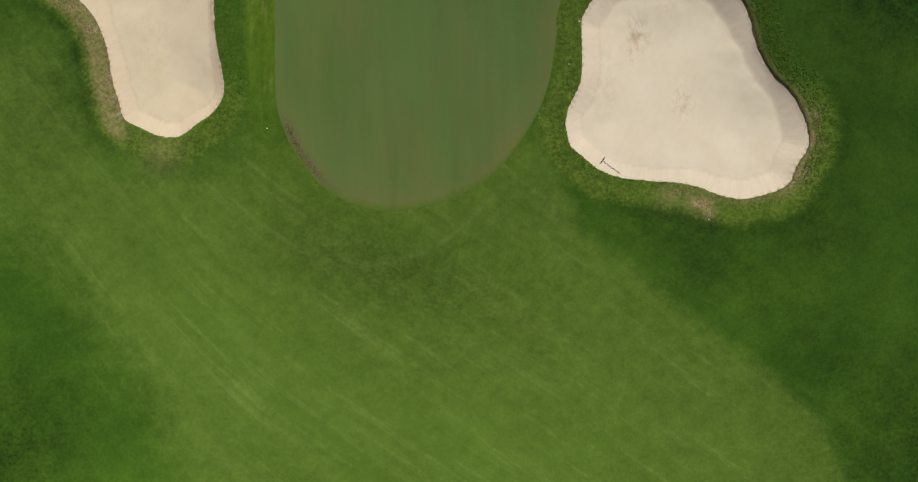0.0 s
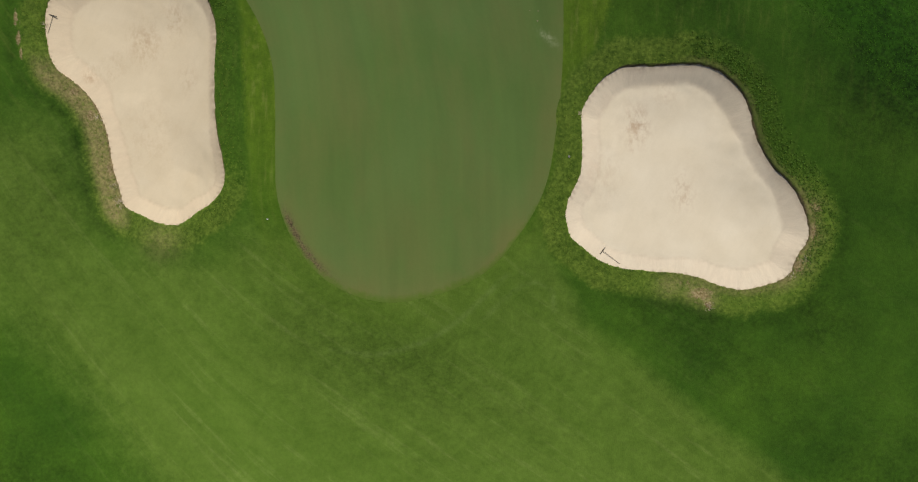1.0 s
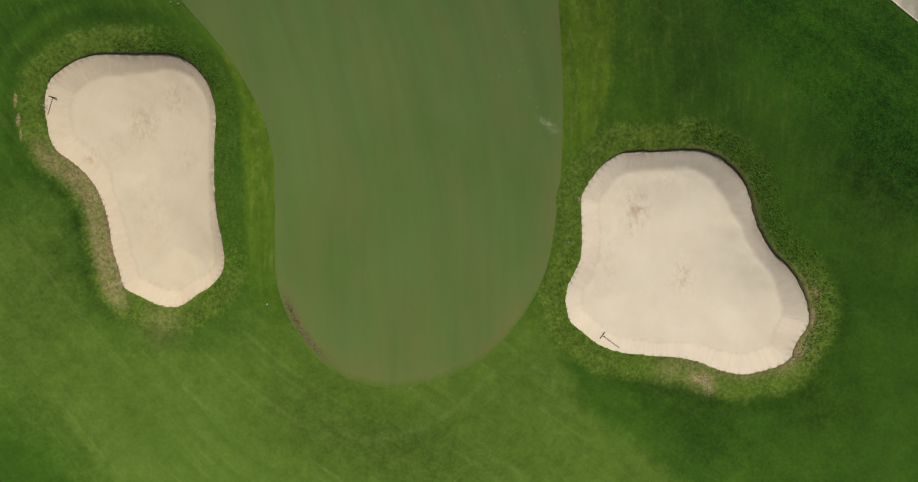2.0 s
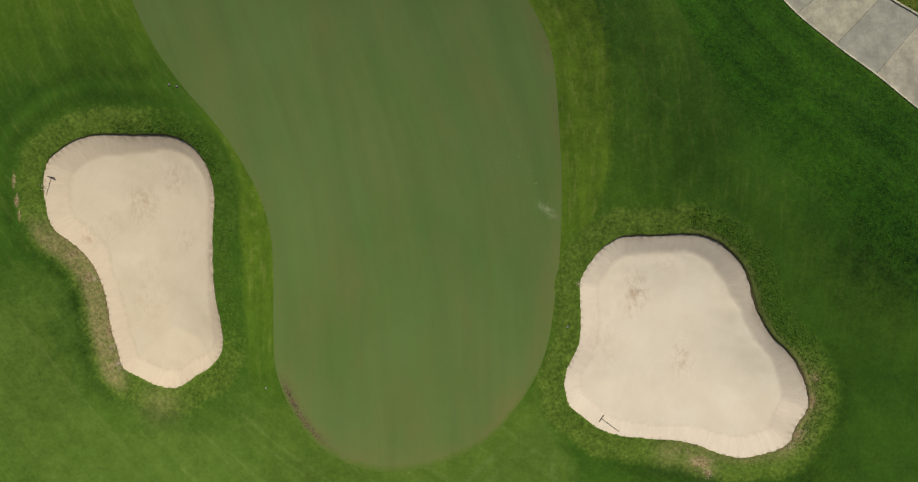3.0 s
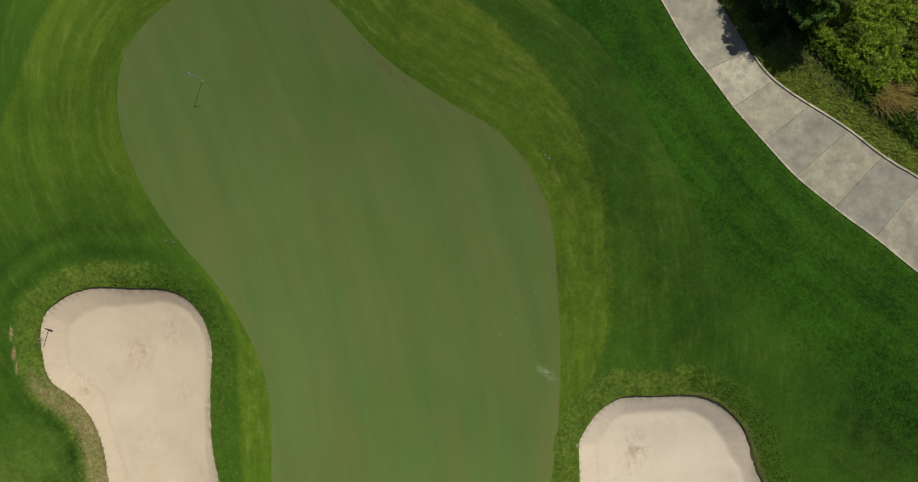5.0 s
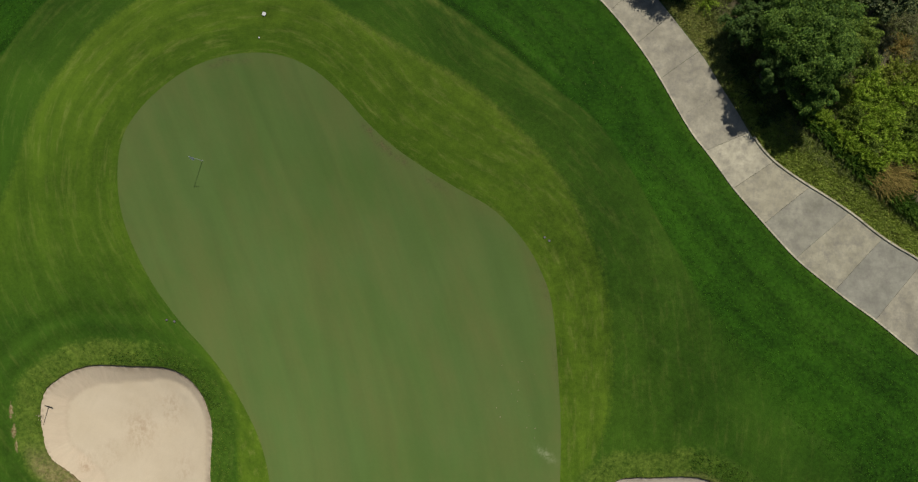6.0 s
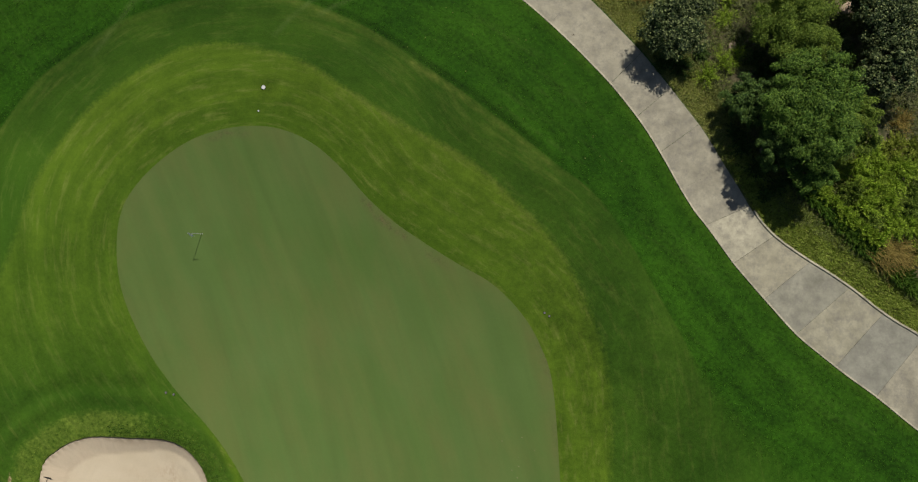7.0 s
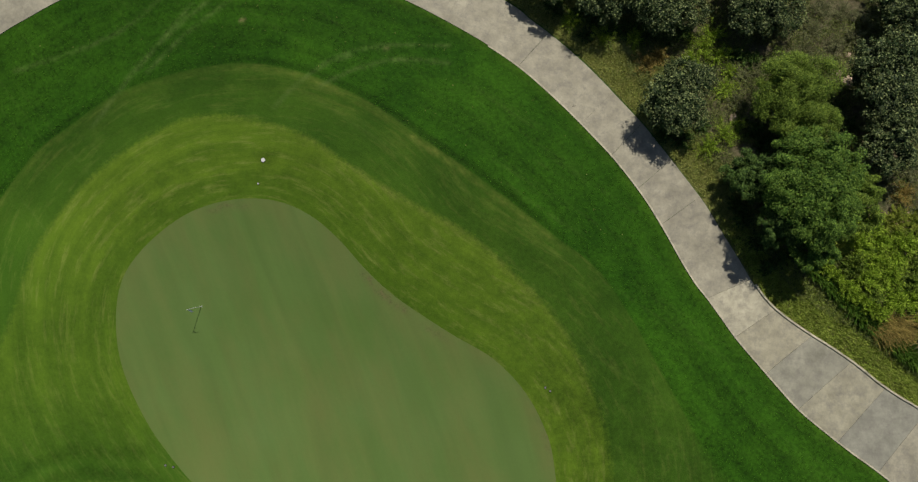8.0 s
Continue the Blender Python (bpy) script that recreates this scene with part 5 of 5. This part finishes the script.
for lo, hi, name in (((-29, 5), (-12, 25), WEST), ((4.5, 0.5), (23.5, 19), EAST)):
    p = scatter(rs, lo, hi, 16000, lip_zone)
    p[:, 2] += 0.03
    v, f = tuft(rs, p, 0.055, 0.08, 3)
    tagged(new("lip_grass", quick_mesh("lip_grass", v, f, GRASS_LIP)), "shaggy yellow-green grass round the bunker", "grass", kind="stuff")

p = scatter(rs, (-22, 3), (24, 26), 190000, lambda q: ((depth_in(q, EAST) < -0.22) & (depth_in(q, EAST) > -0.3 - 1.5 * rs.random(len(q))) & (q[:, 0] * 0.7 + q[:, 1] * 0.35 > 15.5 + 1.2 * rs.random(len(q))))
            | ((depth_in(q, WEST) < -0.08) & (depth_in(q, WEST) > -0.2 - 0.9 * rs.random(len(q))) & (q[:, 1] > 20.5) & (q[:, 0] < -14)))
v, f = leaves(rs, p + np.array((0, 0, 0.05)), np.full(len(p), 0.08), 4, 0.10, 0.03, 0.6)
tagged(new("long_grass", quick_mesh("long_grass", v, f, GRASS_LONG)), "long tussocky dark green grass on the bunker bank", "grass", kind="stuff")

p = scatter(rs, (-30, 12), (31, 57), 130000, lambda q: (wobble(q, 2.0, 5.0) + 0.6 * wobble(q, 0.8, 3.0) > -0.55 + 0.6 * rs.random(len(q))) & (depth_in(q, CUT_ZONE) < 0.0) & ~inside(q, WILD) & (near(q, INNER, False)[0] > 0.05) & (depth_in(q, np.concatenate([INNER, OUTER[::-1]])) < -0.03))
v, f = tuft(rs, p, 0.05, 0.08, 3)
tagged(new("rough_grass", quick_mesh("rough_grass", v, f, GRASS_DARK)), "lush dark green rough grass beside the path", "grass", kind="stuff")

p = scatter(rs, (3, 38), (20, 60), 80000, lambda q: (depth_in(q, WILD) > 0.16) & (depth_in(q, WILD) < 2.3) & (q[:, 1] - q[:, 0] * 0.2 > 35.5 + 3 * rs.random(len(q))))
v, f = tuft(rs, p, 0.12, 0.12, 3)
tagged(new("verge_grass", quick_mesh("verge_grass", v, f, GRASS_DRY)), "dry yellow-green verge grass along the path", "grass", kind="stuff")
p = scatter(rs, (15, 22), (32, 44), 90000, lambda q: (depth_in(q, WILD) > 0.16) & (depth_in(q, WILD) < 2.6) & (q[:, 1] - q[:, 0] * 0.2 < 35.5 + 3 * rs.random(len(q))))
v, f = tuft(rs, p, 0.17, 0.14, 3)
tagged(new("verge_grass", quick_mesh("verge_grass", v, f, VERGE_GREEN)), "uncut green verge grass between kerb and bank", "grass", kind="stuff")
# long blades hanging over the edge of the bank
edge = spline([(20.9, 38.9), (21.8, 37.9), (22.9, 36.8), (23.9, 35.75), (25.2, 34.5), (26.4, 33.4), (28.5, 31.6)], 8, False)
p = scatter(rs, (20, 31), (29, 40), 30000, lambda q: near(q, edge, False)[0] < 0.32 * rs.random(len(q)) + 0.08)
v, f = tuft(rs, p, 0.5, 0.2, 3)
tagged(new("bank_grass", quick_mesh("bank_grass", v, f, GRASS_LONG)), "long dark grass hanging over the edge of the bank", "grass", kind="stuff")

p = scatter(rs, (2, 28), (31, 61), 90000, lambda q: (depth_in(q, WILD) > 1.6) & (wobble(q, 0.45, 2.0) > -0.3))
v, f = leaves(rs, p + np.array((0, 0, 0.12)), np.full(len(p), 0.2), 4, 0.17, 0.04, 0.6)
tagged(new("scrub_grass", quick_mesh("scrub_grass", v, f, SCRUB)), "sparse grey-green scrub grass on dry soil", "grass", kind="stuff")

# fallen leaves in the rough, and specks of sand on the putting surface
p = scatter(rs, (-27, 38), (16, 57), 500, lambda q: (depth_in(q, CUT_ZONE) < -0.3) & (depth_in(q, WILD) < -4))[:60]
p[:, 2] += 0.06
v, f = leaves(rs, p, np.full(len(p), 0.03), 1, 0.08, 0.05, 3.0)
tagged(new("fallen_leaves", quick_mesh("fallen_leaves", v, f, GRASS_DRY)), "scattered dry yellow leaves on the rough", "leaves", kind="stuff")
p = np.column_stack([rs.normal(3.9, 1.0, 14), rs.normal(20.8, 2.0, 14)])
p = p[depth_in(p, GREEN_EDGE) > 0.3]
v, f = leaves(rs, np.column_stack([p, terrain(p) + 0.024]), np.full(len(p), 0.02), 2, 0.05, 0.035, 6.0)
tagged(new("sand_specks", quick_mesh("sand_specks", v, f, STONE)), "small pale specks of sand and chalk on the green", "specks", kind="stuff")


def twig(x, y, turn):
    bm = bmesh.new()
    tube(bm, (-0.13, 0, 0.012), (0.02, 0.02, 0.02), 0.008, 0.011, 6)
    tube(bm, (0.02, 0.02, 0.02), (0.15, -0.01, 0.014), 0.011, 0.005, 6)
    tube(bm, (0.02, 0.02, 0.02), (0.09, 0.08, 0.012), 0.007, 0.004, 6)
    me = bpy.data.meshes.new("twig")
    bm.to_mesh(me)
    bm.free()
    me.materials.append(BARK)
    ob = tagged(new("twig", me), "short forked dry twig lying on the concrete path", "twig")
    ob.matrix_world = pose(x, y, ground_at(x, y) + 0.033, 0, 0, turn)


twig(7.3, 48.3, 20)

# sand thrown out over the turf at worn places of the lips
for x, y, r, k in ((-21.85, 8.45, 0.35, 90), (-23.45, 13.85, 0.25, 50), (7.3, 13.75, 0.15, 30), (-26.75, 19.8, 0.2, 30), (15.4, 2.0, 0.25, 30), (21.1, 4.9, 0.25, 40), (-22.3, 9.4, 0.25, 40), (20.3, 3.9, 0.2, 30)):
    q = np.column_stack([rs.normal(x, r * 0.6, k), rs.normal(y, r * 0.6, k)])
    v, f = leaves(rs, np.column_stack([q, terrain(q) + 0.045]), np.full(k, 0.02), 1, 0.055, 0.04, 6.0)
    tagged(new("spilled_sand", quick_mesh("spilled_sand", v, f, SPILL)), "crumbs of pale sand spilled over the turf lip", "sand", kind="stuff")
